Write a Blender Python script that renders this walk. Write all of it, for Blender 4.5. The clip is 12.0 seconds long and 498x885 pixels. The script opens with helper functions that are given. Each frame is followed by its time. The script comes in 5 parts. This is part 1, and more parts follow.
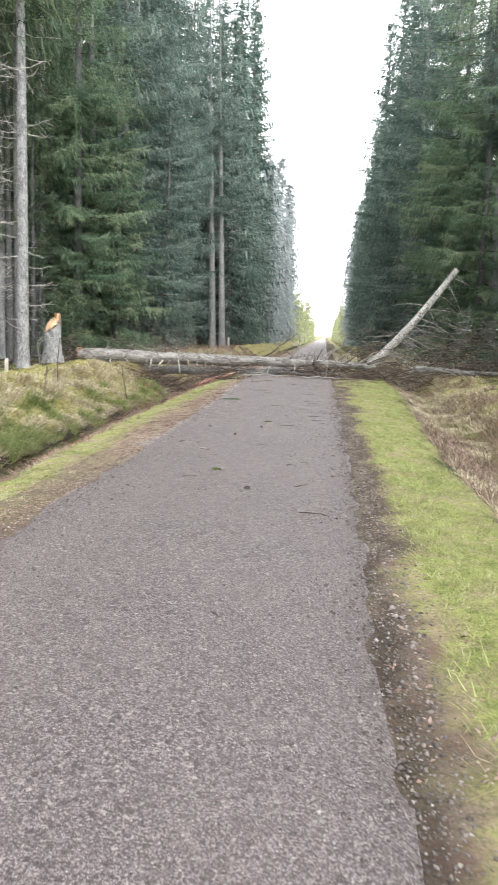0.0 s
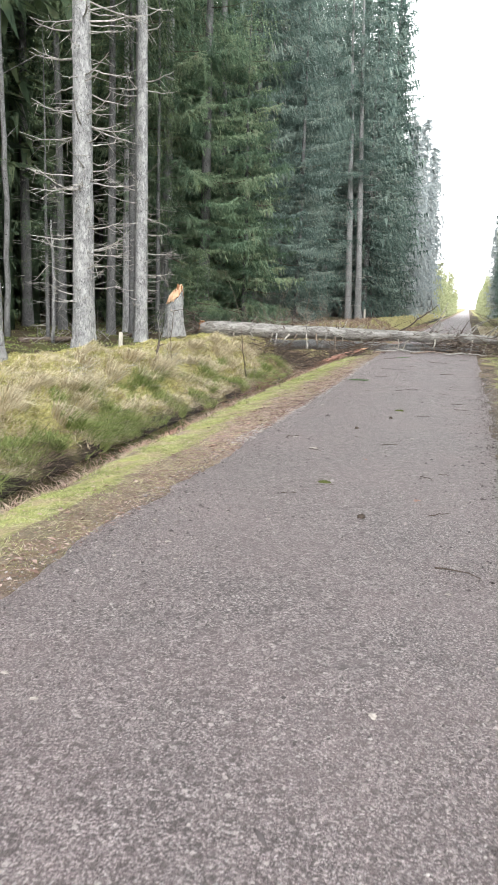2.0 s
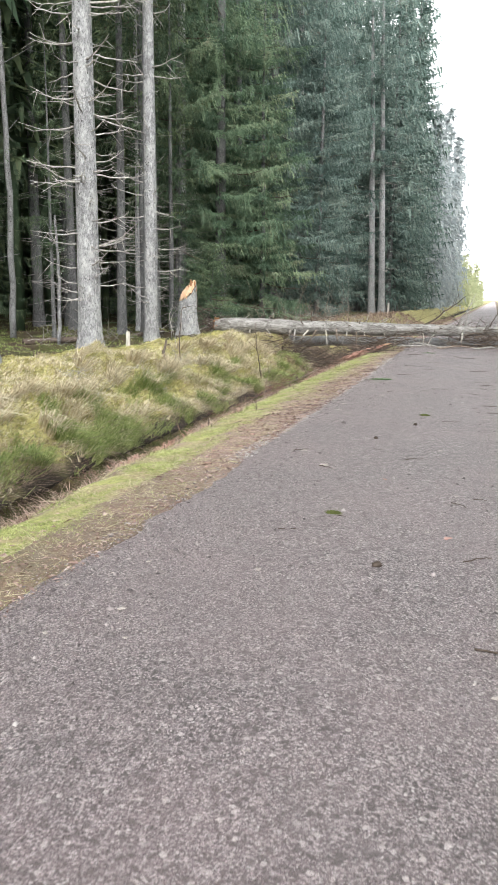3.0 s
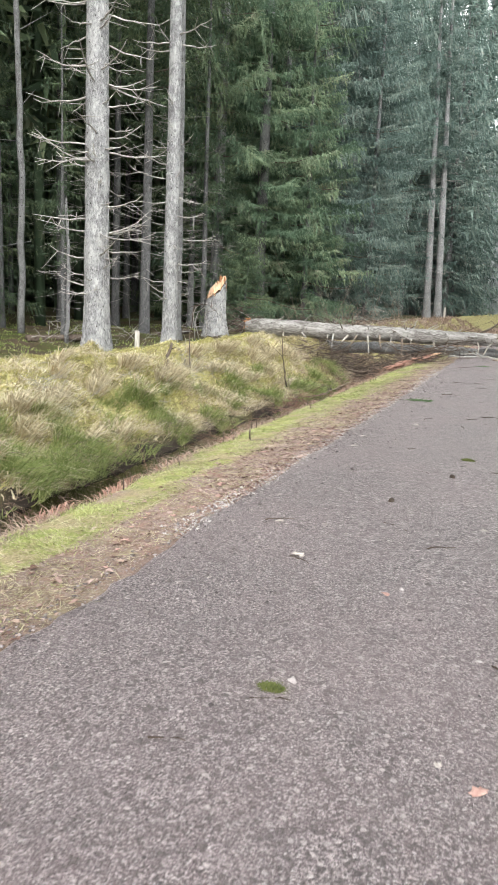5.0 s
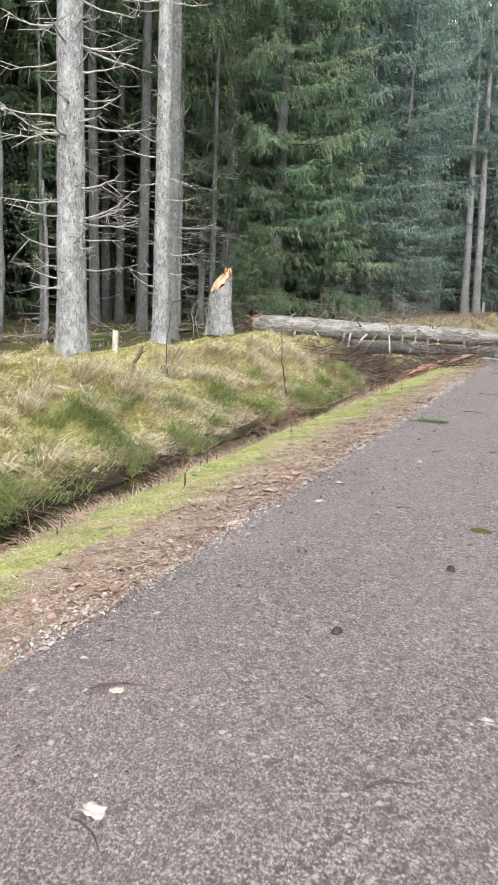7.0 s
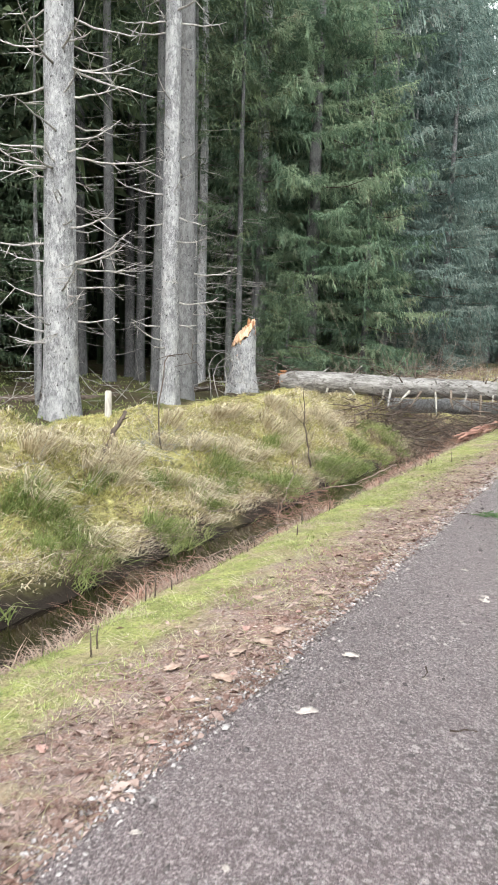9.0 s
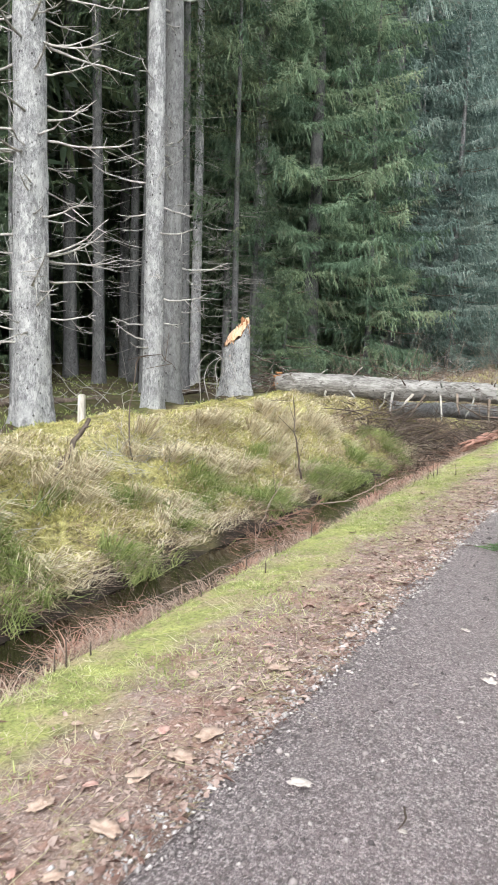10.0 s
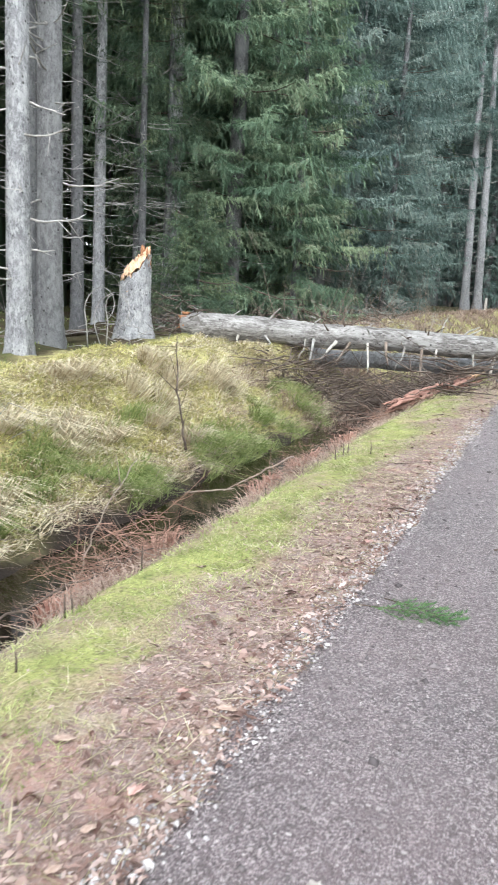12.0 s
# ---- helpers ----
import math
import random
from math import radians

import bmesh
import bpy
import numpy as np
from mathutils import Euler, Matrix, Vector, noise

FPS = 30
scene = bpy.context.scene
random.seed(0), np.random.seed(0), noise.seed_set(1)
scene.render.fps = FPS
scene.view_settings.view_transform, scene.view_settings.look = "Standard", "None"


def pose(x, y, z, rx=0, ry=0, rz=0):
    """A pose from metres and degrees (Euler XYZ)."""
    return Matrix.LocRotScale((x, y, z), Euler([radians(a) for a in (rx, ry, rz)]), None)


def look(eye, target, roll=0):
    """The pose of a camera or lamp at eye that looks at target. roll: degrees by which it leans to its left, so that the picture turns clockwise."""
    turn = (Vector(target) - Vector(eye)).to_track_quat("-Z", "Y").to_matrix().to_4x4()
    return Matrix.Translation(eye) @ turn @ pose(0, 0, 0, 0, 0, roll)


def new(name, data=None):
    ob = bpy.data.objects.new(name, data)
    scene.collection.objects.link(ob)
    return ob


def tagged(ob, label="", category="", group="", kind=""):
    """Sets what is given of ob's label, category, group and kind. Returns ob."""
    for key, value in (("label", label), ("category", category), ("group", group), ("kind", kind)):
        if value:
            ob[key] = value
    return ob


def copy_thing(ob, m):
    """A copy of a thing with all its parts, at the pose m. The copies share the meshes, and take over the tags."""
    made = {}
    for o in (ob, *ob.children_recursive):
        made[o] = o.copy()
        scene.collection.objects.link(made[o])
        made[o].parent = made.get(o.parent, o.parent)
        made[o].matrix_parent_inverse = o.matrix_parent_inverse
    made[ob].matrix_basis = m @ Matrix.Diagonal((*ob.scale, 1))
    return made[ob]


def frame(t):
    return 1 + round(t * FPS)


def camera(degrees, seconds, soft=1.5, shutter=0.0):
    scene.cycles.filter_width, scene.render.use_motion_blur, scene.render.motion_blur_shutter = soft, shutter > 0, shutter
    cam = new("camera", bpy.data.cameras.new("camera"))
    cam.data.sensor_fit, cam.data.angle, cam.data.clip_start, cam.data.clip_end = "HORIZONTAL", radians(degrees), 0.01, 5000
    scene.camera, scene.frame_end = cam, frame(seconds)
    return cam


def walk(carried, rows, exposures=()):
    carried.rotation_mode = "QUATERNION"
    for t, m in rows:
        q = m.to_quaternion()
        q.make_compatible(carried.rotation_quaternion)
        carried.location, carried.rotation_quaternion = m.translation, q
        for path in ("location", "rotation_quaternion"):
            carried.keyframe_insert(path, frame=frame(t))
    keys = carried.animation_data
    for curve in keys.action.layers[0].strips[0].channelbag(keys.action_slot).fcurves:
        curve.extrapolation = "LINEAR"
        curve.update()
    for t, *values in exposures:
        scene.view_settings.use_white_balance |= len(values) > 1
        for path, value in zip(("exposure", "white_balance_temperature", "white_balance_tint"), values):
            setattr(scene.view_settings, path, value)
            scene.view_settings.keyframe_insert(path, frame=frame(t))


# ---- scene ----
cam = camera(36.2, 12.0, soft=1.6, shutter=0.18)
PATH = [
    (0, (0.027, 0.298, 1.66), (-0.159, 2.269, 1.378), 2.0),
    (0.5, (-0.019, 0.836, 1.662), (-0.412, 2.779, 1.394), 2.3),
    (1, (-0.041, 1.379, 1.636), (-0.555, 3.29, 1.349), 2.5),
    (1.5, (-0.01, 1.907, 1.628), (-0.539, 3.805, 1.288), 2.2),
    (2, (-0.057, 2.545, 1.637), (-0.584, 4.44, 1.274), 1.8),
    (2.5, (-0.086, 3.168, 1.624), (-0.643, 5.052, 1.25), 1.1),
    (3, (-0.156, 3.83, 1.616), (-0.746, 5.704, 1.242), 0.7),
    (4.8, (-0.262, 6.285, 1.612), (-0.973, 8.117, 1.237), 2.1),
    (5, (-0.278, 6.57, 1.617), (-0.993, 8.398, 1.238), 2.4),
    (5.5, (-0.293, 7.195, 1.625), (-1.014, 9.023, 1.254), 3.1),
    (6, (-0.31, 7.894, 1.621), (-1.047, 9.716, 1.251), 3.5),
    (6.5, (-0.318, 8.587, 1.638), (-1.011, 10.426, 1.267), 3.4),
    (7, (-0.375, 9.252, 1.639), (-1.18, 11.04, 1.243), 2.3),
    (7.2, (-0.419, 9.515, 1.612), (-1.256, 11.286, 1.208), 2.1),
    (8.8, (-0.974, 11.647, 1.598), (-1.899, 13.399, 1.326), 1.6),
    (9, (-1.03, 11.922, 1.578), (-1.959, 13.674, 1.319), 1.5),
    (9.5, (-1.146, 12.485, 1.593), (-2.084, 14.235, 1.348), 1.6),
    (10, (-1.25, 13.104, 1.578), (-2.198, 14.846, 1.319), 1.6),
    (10.5, (-1.326, 13.713, 1.574), (-2.285, 15.441, 1.272), 1.7),
    (11, (-1.432, 14.315, 1.6), (-2.369, 16.049, 1.256), 2.3),
    (11.5, (-1.517, 14.924, 1.61), (-2.429, 16.662, 1.227), 2.7),
    (12, (-1.634, 15.585, 1.609), (-2.425, 17.374, 1.194), 3.1),
]
walk(cam, [(t, look(e, g, r)) for t, e, g, r in PATH], [(0, 1.3, 6500, 10), (3, 1.36, 6500, 10), (5, 1.43, 6550, 10), (7, 1.46, 6550, 10), (9.5, 1.5, 6400, 10), (11, 1.55, 6350, 10), (12, 1.63, 6050, 10)])

# ---- world and light: a bright overcast sky ----
world = bpy.data.worlds.new("overcast")
scene.world = world
world.use_nodes = True
wn = world.node_tree
wn.nodes.clear()
sky = wn.nodes.new("ShaderNodeTexSky")
sky.sky_type, sky.sun_disc = "NISHITA", False
sky.sun_elevation, sky.sun_rotation = radians(30), radians(159)
sky.dust_density, sky.air_density = 4.0, 1.0
grey = wn.nodes.new("ShaderNodeHueSaturation")
grey.inputs["Saturation"].default_value = 0.18
bg = wn.nodes.new("ShaderNodeBackground")
bg.inputs["Strength"].default_value = 0.15
wo = wn.nodes.new("ShaderNodeOutputWorld")
wn.links.new(sky.outputs[0], grey.inputs["Color"])
cloud = wn.nodes.new("ShaderNodeMix")
cloud.data_type = "RGBA"
cloud.inputs[0].default_value = 0.75
cloud.inputs[7].default_value = (9.0, 9.2, 9.4, 1)
wn.links.new(grey.outputs[0], cloud.inputs[6])
wn.links.new(cloud.outputs[2], bg.inputs[0])
wn.links.new(bg.outputs[0], wo.inputs[0])
sun = new("sun", bpy.data.lights.new("sun", "SUN"))
sun.data.energy, sun.data.angle, sun.data.color = 1.5, radians(40), (1.0, 0.98, 0.96)
sun.matrix_world = look((0, 0, 30), (-7.0, 18.0, 19))

rng = np.random.default_rng(7)


# ---- materials ----
class Mat:
    """A node material under a Principled shader."""

    def __init__(self, name, rough=0.8):
        self.m = bpy.data.materials.new(name)
        self.m.use_nodes = True
        self.nt = self.m.node_tree
        self.b = self.nt.nodes["Principled BSDF"]
        self.b.inputs["Roughness"].default_value = rough
        self.b.inputs["Specular IOR Level"].default_value = 0.25
        self.obj = self.node("ShaderNodeTexCoord").outputs["Object"]

    def put(self, sock, v):
        if isinstance(v, bpy.types.NodeSocket):
            self.nt.links.new(v, sock)
        elif isinstance(v, tuple) and len(v) == 3 and sock.type == "RGBA":
            sock.default_value = (*v, 1)
        else:
            sock.default_value = v

    def node(self, kind, **ins):
        n = self.nt.nodes.new(kind)
        for k, v in ins.items():
            self.put(n.inputs[k], v)
        return n

    def scaled(self, s):
        return self.node("ShaderNodeMapping", Vector=self.obj, Scale=s).outputs[0]

    def noise(self, scale, detail=4.0, rough=0.6, vec=None):
        return self.node("ShaderNodeTexNoise", Vector=vec or self.obj, Scale=scale, Detail=detail, Roughness=rough).outputs[0]

    def voronoi(self, scale, out="Distance", vec=None):
        return self.node("ShaderNodeTexVoronoi", Vector=vec or self.obj, Scale=scale).outputs[out]

    def ramp(self, fac, stops):
        n = self.node("ShaderNodeValToRGB", Fac=fac)
        el = n.color_ramp.elements
        while len(el) < len(stops):
            el.new(0.5)
        for e, (p, c) in zip(el, stops):
            e.position, e.color = p, (*c, 1) if isinstance(c, tuple) else (c, c, c, 1)
        return n.outputs[0]

    def mix(self, fac, a, b, mode="MIX"):
        n = self.nt.nodes.new("ShaderNodeMix")
        n.data_type, n.blend_type = "RGBA", mode
        for i, v in ((0, fac), (6, a), (7, b)):
            self.put(n.inputs[i], v)
        return n.outputs[2]

    def math(self, op, a, b=0.0):
        n = self.nt.nodes.new("ShaderNodeMath")
        n.operation = op
        self.put(n.inputs[0], a)
        self.put(n.inputs[1], b)
        return n.outputs[0]

    def island(self):
        return self.node("ShaderNodeNewGeometry").outputs["Random Per Island"]

    def rand(self):
        return self.node("ShaderNodeObjectInfo").outputs["Random"]

    def color(self, c):
        self.put(self.b.inputs["Base Color"], c)
        return self

    def bump(self, h, strength=0.5, dist=0.01):
        n = self.node("ShaderNodeBump", Height=h, Strength=strength, Distance=dist)
        self.put(self.b.inputs["Normal"], n.outputs[0])
        return self

    def leafy(self, c, amount=0.35):
        """Thin leaves let some light through."""
        self.color(c)
        tr = self.node("ShaderNodeBsdfTranslucent", Color=c)
        mx = self.node("ShaderNodeMixShader", Fac=amount)
        out = self.nt.nodes["Material Output"]
        self.nt.links.new(self.b.outputs[0], mx.inputs[1])
        self.nt.links.new(tr.outputs[0], mx.inputs[2])
        self.nt.links.new(mx.outputs[0], out.inputs[0])
        return self


def gravel_material():
    k = Mat("fine_gravel", 0.55)
    k.b.inputs["Specular IOR Level"].default_value = 0.6
    k.b.inputs["Diffuse Roughness"].default_value = 1.0
    pick = lambda v, o: k.node("ShaderNodeSeparateColor", Color=v).outputs[o]
    warp = k.node("ShaderNodeVectorMath", Vector=k.obj)
    wob = k.nt.nodes.new("ShaderNodeVectorMath")
    wob.operation = "SCALE"
    k.put(wob.inputs[0], k.node("ShaderNodeTexNoise", Vector=k.obj, Scale=40.0, Detail=3.0).outputs["Color"])
    wob.inputs["Scale"].default_value = 0.02
    k.put(warp.inputs[1], wob.outputs[0])
    at = warp.outputs[0]
    c = k.ramp(pick(k.voronoi(88, "Color", at), 0), [(0, (0.088, 0.072, 0.072)), (0.35, (0.195, 0.157, 0.158)), (0.7, (0.40, 0.335, 0.335)), (0.93, (0.57, 0.49, 0.485)), (0.975, (0.66, 0.61, 0.60)), (1, (0.86, 0.82, 0.80))])
    small = k.ramp(pick(k.voronoi(200, "Color", at), 1), [(0, (0.06, 0.05, 0.05)), (0.4, (0.195, 0.162, 0.162)), (0.75, (0.42, 0.362, 0.358)), (1, (0.80, 0.76, 0.75))])
    c = k.mix(k.ramp(k.noise(33, 4, 0.7), [(0.44, 0.15), (0.58, 0.8)]), c, small)
    joint = k.ramp(k.voronoi(88, "Distance", at), [(0.42, 0.0), (0.68, 0.7)])
    c = k.mix(joint, c, (0.055, 0.045, 0.045))
    c = k.mix(k.ramp(k.noise(50, 5, 0.75), [(0.53, 0.0), (0.60, 0.75)]), c, (0.075, 0.061, 0.063))
    c = k.mix(k.ramp(k.noise(24, 5, 0.75), [(0.52, 0.0), (0.64, 0.42)]), c, (0.56, 0.485, 0.48))
    grain = k.noise(85, 4, 0.8)
    c = k.mix(k.ramp(grain, [(0.40, 0.75), (0.49, 0.0)]), c, (0.05, 0.041, 0.041))
    c = k.mix(k.ramp(grain, [(0.53, 0.0), (0.63, 0.7)]), c, (0.66, 0.585, 0.58))
    speck = pick(k.voronoi(34, "Color", at), 2)
    near = k.voronoi(34, "Distance", at)
    c = k.mix(k.math("MULTIPLY", k.ramp(speck, [(0.955, 0.0), (0.975, 0.6)]), k.ramp(near, [(0.30, 1.0), (0.45, 0.0)])), c, (0.72, 0.66, 0.64))
    c = k.mix(k.math("MULTIPLY", k.ramp(speck, [(0.10, 0.75), (0.14, 0.0)]), k.ramp(near, [(0.35, 1.0), (0.6, 0.0)])), c, (0.06, 0.048, 0.048))
    c = k.mix(k.ramp(k.noise(7, 6, 0.75), [(0.52, 0.0), (0.64, 0.45)]), c, (0.10, 0.082, 0.082))
    c = k.mix(k.ramp(k.noise(0.7, 5), [(0.38, 0.0), (0.62, 0.25)]), c, (0.315, 0.243, 0.245))
    c = k.mix(k.ramp(k.noise(2.3, 6, 0.7), [(0.5, 0.0), (0.75, 0.3)]), c, (0.18, 0.16, 0.16))
    h = k.math("ADD", k.math("MULTIPLY", k.voronoi(88, "Distance", at), -0.8), k.math("ADD", k.math("MULTIPLY", k.voronoi(200, "Distance", at), -0.4), k.noise(60, 4, 0.7)))
    return k.color(c).bump(h, 1.0, 0.026).m


def ground_material():
    k = Mat("earth_moss_and_litter", 0.95)
    k.b.inputs["Diffuse Roughness"].default_value = 1.0
    zone = k.nt.nodes.new("ShaderNodeAttribute")
    zone.attribute_name = "zone"
    z = k.node("ShaderNodeSeparateColor", Color=zone.outputs["Color"])
    big, mid, fine = k.noise(0.9, 4), k.noise(6, 5, 0.65), k.noise(45, 4, 0.7)
    floor = k.mix(k.ramp(big, [(0.4, 0.0), (0.6, 1.0)]), (0.055, 0.042, 0.026), (0.055, 0.068, 0.018))
    floor = k.mix(k.ramp(mid, [(0.45, 0.0), (0.7, 0.7)]), floor, (0.10, 0.075, 0.045))
    litter = k.mix(k.ramp(mid, [(0.35, 0.0), (0.65, 1.0)]), (0.165, 0.116, 0.102), (0.33, 0.257, 0.233))
    litter = k.mix(k.ramp(fine, [(0.4, 0.0), (0.62, 0.7)]), litter, (0.14, 0.10, 0.08))
    litter = k.mix(k.ramp(k.noise(70, 3, 0.7), [(0.52, 0.0), (0.66, 0.85)]), litter, (0.46, 0.375, 0.325))
    litter = k.mix(k.ramp(k.noise(28, 4, 0.7), [(0.5, 0.0), (0.64, 0.6)]), litter, (0.26, 0.15, 0.115))
    litter = k.mix(k.ramp(k.noise(3.3, 4, 0.65), [(0.5, 0.0), (0.64, 0.45)]), litter, (0.34, 0.20, 0.155))
    litter = k.mix(k.ramp(k.noise(4.6, 5, 0.7), [(0.54, 0.0), (0.64, 0.35)]), litter, (0.38, 0.35, 0.20))
    grass = k.mix(k.ramp(mid, [(0.35, 0.0), (0.65, 1.0)]), (0.19, 0.215, 0.07), (0.37, 0.385, 0.14))
    grass = k.mix(k.ramp(k.noise(3.1, 5, 0.7), [(0.46, 0.0), (0.58, 0.85)]), grass, (0.34, 0.275, 0.175))
    grass = k.mix(k.ramp(fine, [(0.46, 0.0), (0.66, 0.7)]), grass, (0.07, 0.075, 0.03))
    straw = k.mix(k.ramp(mid, [(0.35, 0.0), (0.65, 1.0)]), (0.28, 0.265, 0.09), (0.50, 0.47, 0.22))
    straw = k.mix(k.ramp(k.noise(2.4, 5, 0.7), [(0.47, 0.0), (0.62, 0.7)]), straw, (0.20, 0.15, 0.085))
    straw = k.mix(k.ramp(k.noise(16, 5, 0.7), [(0.46, 0.0), (0.62, 0.8)]), straw, (0.06, 0.055, 0.025))
    straw = k.mix(k.ramp(fine, [(0.45, 0.0), (0.7, 0.6)]), straw, (0.15, 0.125, 0.06))
    mud = k.mix(fine, (0.012, 0.009, 0.007), (0.035, 0.026, 0.02))
    lit = k.nt.nodes.new("ShaderNodeAttribute")
    lit.attribute_name = "litter"
    c = k.mix(lit.outputs["Fac"], floor, litter)
    c = k.mix(z.outputs[0], c, grass)
    c = k.mix(z.outputs[1], c, straw)
    c = k.mix(z.outputs[2], c, mud)
    return k.color(c).bump(k.math("ADD", k.math("ADD", mid, k.math("MULTIPLY", k.noise(16, 4), 0.7)), k.math("MULTIPLY", fine, 0.4)), 0.9, 0.05).m


def bark_material(name, dark, light, lichen, knots=0.15, grain=(1.0, 1.0, 0.45)):
    k = Mat(name, 0.9)
    v = k.scaled(grain)
    flake = k.noise(34, 6, 0.75, v)
    patch = k.noise(2.2, 4, 0.6)
    scale = k.noise(70, 3, 0.6, v)
    c = k.mix(k.ramp(flake, [(0.38, 0.0), (0.58, 1.0)]), dark, light)
    c = k.mix(k.ramp(scale, [(0.48, 0.0), (0.66, 0.6)]), c, dark)
    c = k.mix(k.ramp(patch, [(0.45, 0.0), (0.68, 0.6)]), c, lichen)
    c = k.mix(k.ramp(k.noise(13, 5, 0.75, v), [(0.52, 0.0), (0.6, 0.75)]), c, lichen)
    c = k.mix(k.ramp(k.noise(17, 5, 0.75, v), [(0.54, 0.0), (0.62, 0.8)]), c, dark)
    c = k.mix(k.ramp(k.rand(), [(0, 0.0), (1, 0.35)]), c, dark)
    spot = k.voronoi(6.5, vec=k.scaled((1, 1, 0.9)))
    c = k.mix(k.ramp(spot, [(knots * 0.55, 0.85), (knots, 0.0)]), c, (0.03, 0.026, 0.022))
    return k.color(c).bump(k.math("SUBTRACT", k.math("ADD", flake, k.math("MULTIPLY", patch, 0.5)), k.math("MULTIPLY", scale, 0.8)), 1.0, 0.035).m


def foliage_material(name, deep, mid, tip, dry, through_light=0.25):
    k = Mat(name, 0.6)
    tone = k.nt.nodes.new("ShaderNodeAttribute")
    tone.attribute_name = "tone"
    bough = k.math("ADD", k.math("MULTIPLY", tone.outputs["Fac"], 0.68), k.math("MULTIPLY", k.island(), 0.32))
    c = k.ramp(bough, [(0.08, deep), (0.5, mid), (0.86, tip), (0.97, dry)])
    c = k.mix(k.ramp(k.noise(0.9, 4), [(0.4, 0.0), (0.62, 0.45)]), c, deep)
    c = k.mix(k.ramp(k.noise(0.55, 3), [(0.52, 0.0), (0.7, 0.5)]), c, tip)
    c = k.mix(k.ramp(k.noise(1.1, 4), [(0.57, 0.0), (0.7, 0.55)]), c, dry)
    c = k.mix(k.ramp(k.rand(), [(0, 0.0), (1, 0.35)]), c, mid)
    return k.leafy(c, through_light).m


def blade_material(name, stops, through_light=0.3):
    k = Mat(name, 0.7)
    c = k.ramp(k.island(), stops)
    c = k.mix(k.ramp(k.noise(1.3, 4), [(0.4, 0.0), (0.68, 0.5)]), c, stops[0][1])
    c = k.mix(k.ramp(k.noise(3.7, 4, 0.7), [(0.42, 0.0), (0.62, 0.55)]), c, stops[-1][1])
    c = k.mix(k.ramp(k.noise(7, 4, 0.7), [(0.51, 0.0), (0.61, 0.75)]), c, stops[0][1])
    return k.leafy(c, through_light).m


def plain_material(name, a, b, scale, rough=0.8, stretch=(1, 1, 1), dist=0.004):
    k = Mat(name, rough)
    n = k.noise(scale, 5, 0.65, k.scaled(stretch))
    return k.color(k.mix(k.ramp(n, [(0.35, 0.0), (0.65, 1.0)]), a, b)).bump(n, 0.6, dist).m


def water_material():
    k = Mat("ditch_water", 0.06)
    k.b.inputs["Specular IOR Level"].default_value = 0.5
    return k.color(k.mix(k.noise(1.5), (0.006, 0.004, 0.003), (0.012, 0.008, 0.005))).bump(k.noise(5, 2), 0.12, 0.01).m


M_GRAVEL = gravel_material()
M_GROUND = ground_material()
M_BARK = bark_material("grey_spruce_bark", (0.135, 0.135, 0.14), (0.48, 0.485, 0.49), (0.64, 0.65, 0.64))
# spruce bark with the forest's shade darkened into its colour
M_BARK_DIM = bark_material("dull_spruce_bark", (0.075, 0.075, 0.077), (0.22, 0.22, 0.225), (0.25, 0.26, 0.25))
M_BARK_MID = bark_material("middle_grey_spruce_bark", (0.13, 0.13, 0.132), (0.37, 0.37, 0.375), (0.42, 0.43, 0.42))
M_LOG = bark_material("weathered_log_bark", (0.085, 0.076, 0.068), (0.37, 0.36, 0.34), (0.47, 0.46, 0.435), 0.15, (0.16, 0.6, 0.6))
M_PALE = bark_material("pale_peeling_bark", (0.20, 0.18, 0.16), (0.84, 0.83, 0.80), (0.90, 0.89, 0.86), 0.2)
M_DEAD = plain_material("dry_grey_twig", (0.22, 0.21, 0.195), (0.50, 0.485, 0.455), 9, 0.85)
M_DEAD_DARK = plain_material("brown_twig", (0.06, 0.045, 0.035), (0.17, 0.135, 0.11), 9, 0.85)
M_SHRUB = plain_material("brown_shrub_twig", (0.15, 0.115, 0.09), (0.34, 0.28, 0.23), 9, 0.85)
M_WOOD = plain_material("fresh_split_wood", (0.55, 0.31, 0.17), (0.85, 0.63, 0.44), 22, 0.7, (1, 1, 0.25))
M_WOOD_DARK = plain_material("torn_brown_wood", (0.20, 0.085, 0.04), (0.42, 0.22, 0.11), 16, 0.8, (1, 1, 0.25))
M_RED = plain_material("red_brown_rotten_wood", (0.17, 0.085, 0.065), (0.42, 0.24, 0.185), 14, 0.85, (1, 0.2, 1))
M_BRACKEN = plain_material("dead_bracken_stem", (0.12, 0.066, 0.048), (0.37, 0.235, 0.175), 3, 0.85)
M_POST = plain_material("bleached_wood", (0.32, 0.30, 0.265), (0.60, 0.57, 0.51), 20, 0.85, (1, 1, 0.2))
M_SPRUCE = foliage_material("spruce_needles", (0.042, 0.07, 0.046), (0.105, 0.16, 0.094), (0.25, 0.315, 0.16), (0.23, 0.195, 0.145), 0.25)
# same needles brightened: daylight on the forest edge put into the colour
M_SPRUCE_LIT = foliage_material("pale_hanging_spruce_needles", (0.06, 0.105, 0.07), (0.175, 0.27, 0.175), (0.40, 0.50, 0.31), (0.36, 0.31, 0.235), 0.4)
# haze painted in: needles shifted blue-green for trees farther along the road
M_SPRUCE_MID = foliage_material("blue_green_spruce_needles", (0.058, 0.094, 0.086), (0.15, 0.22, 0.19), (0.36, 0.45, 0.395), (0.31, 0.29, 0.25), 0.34)
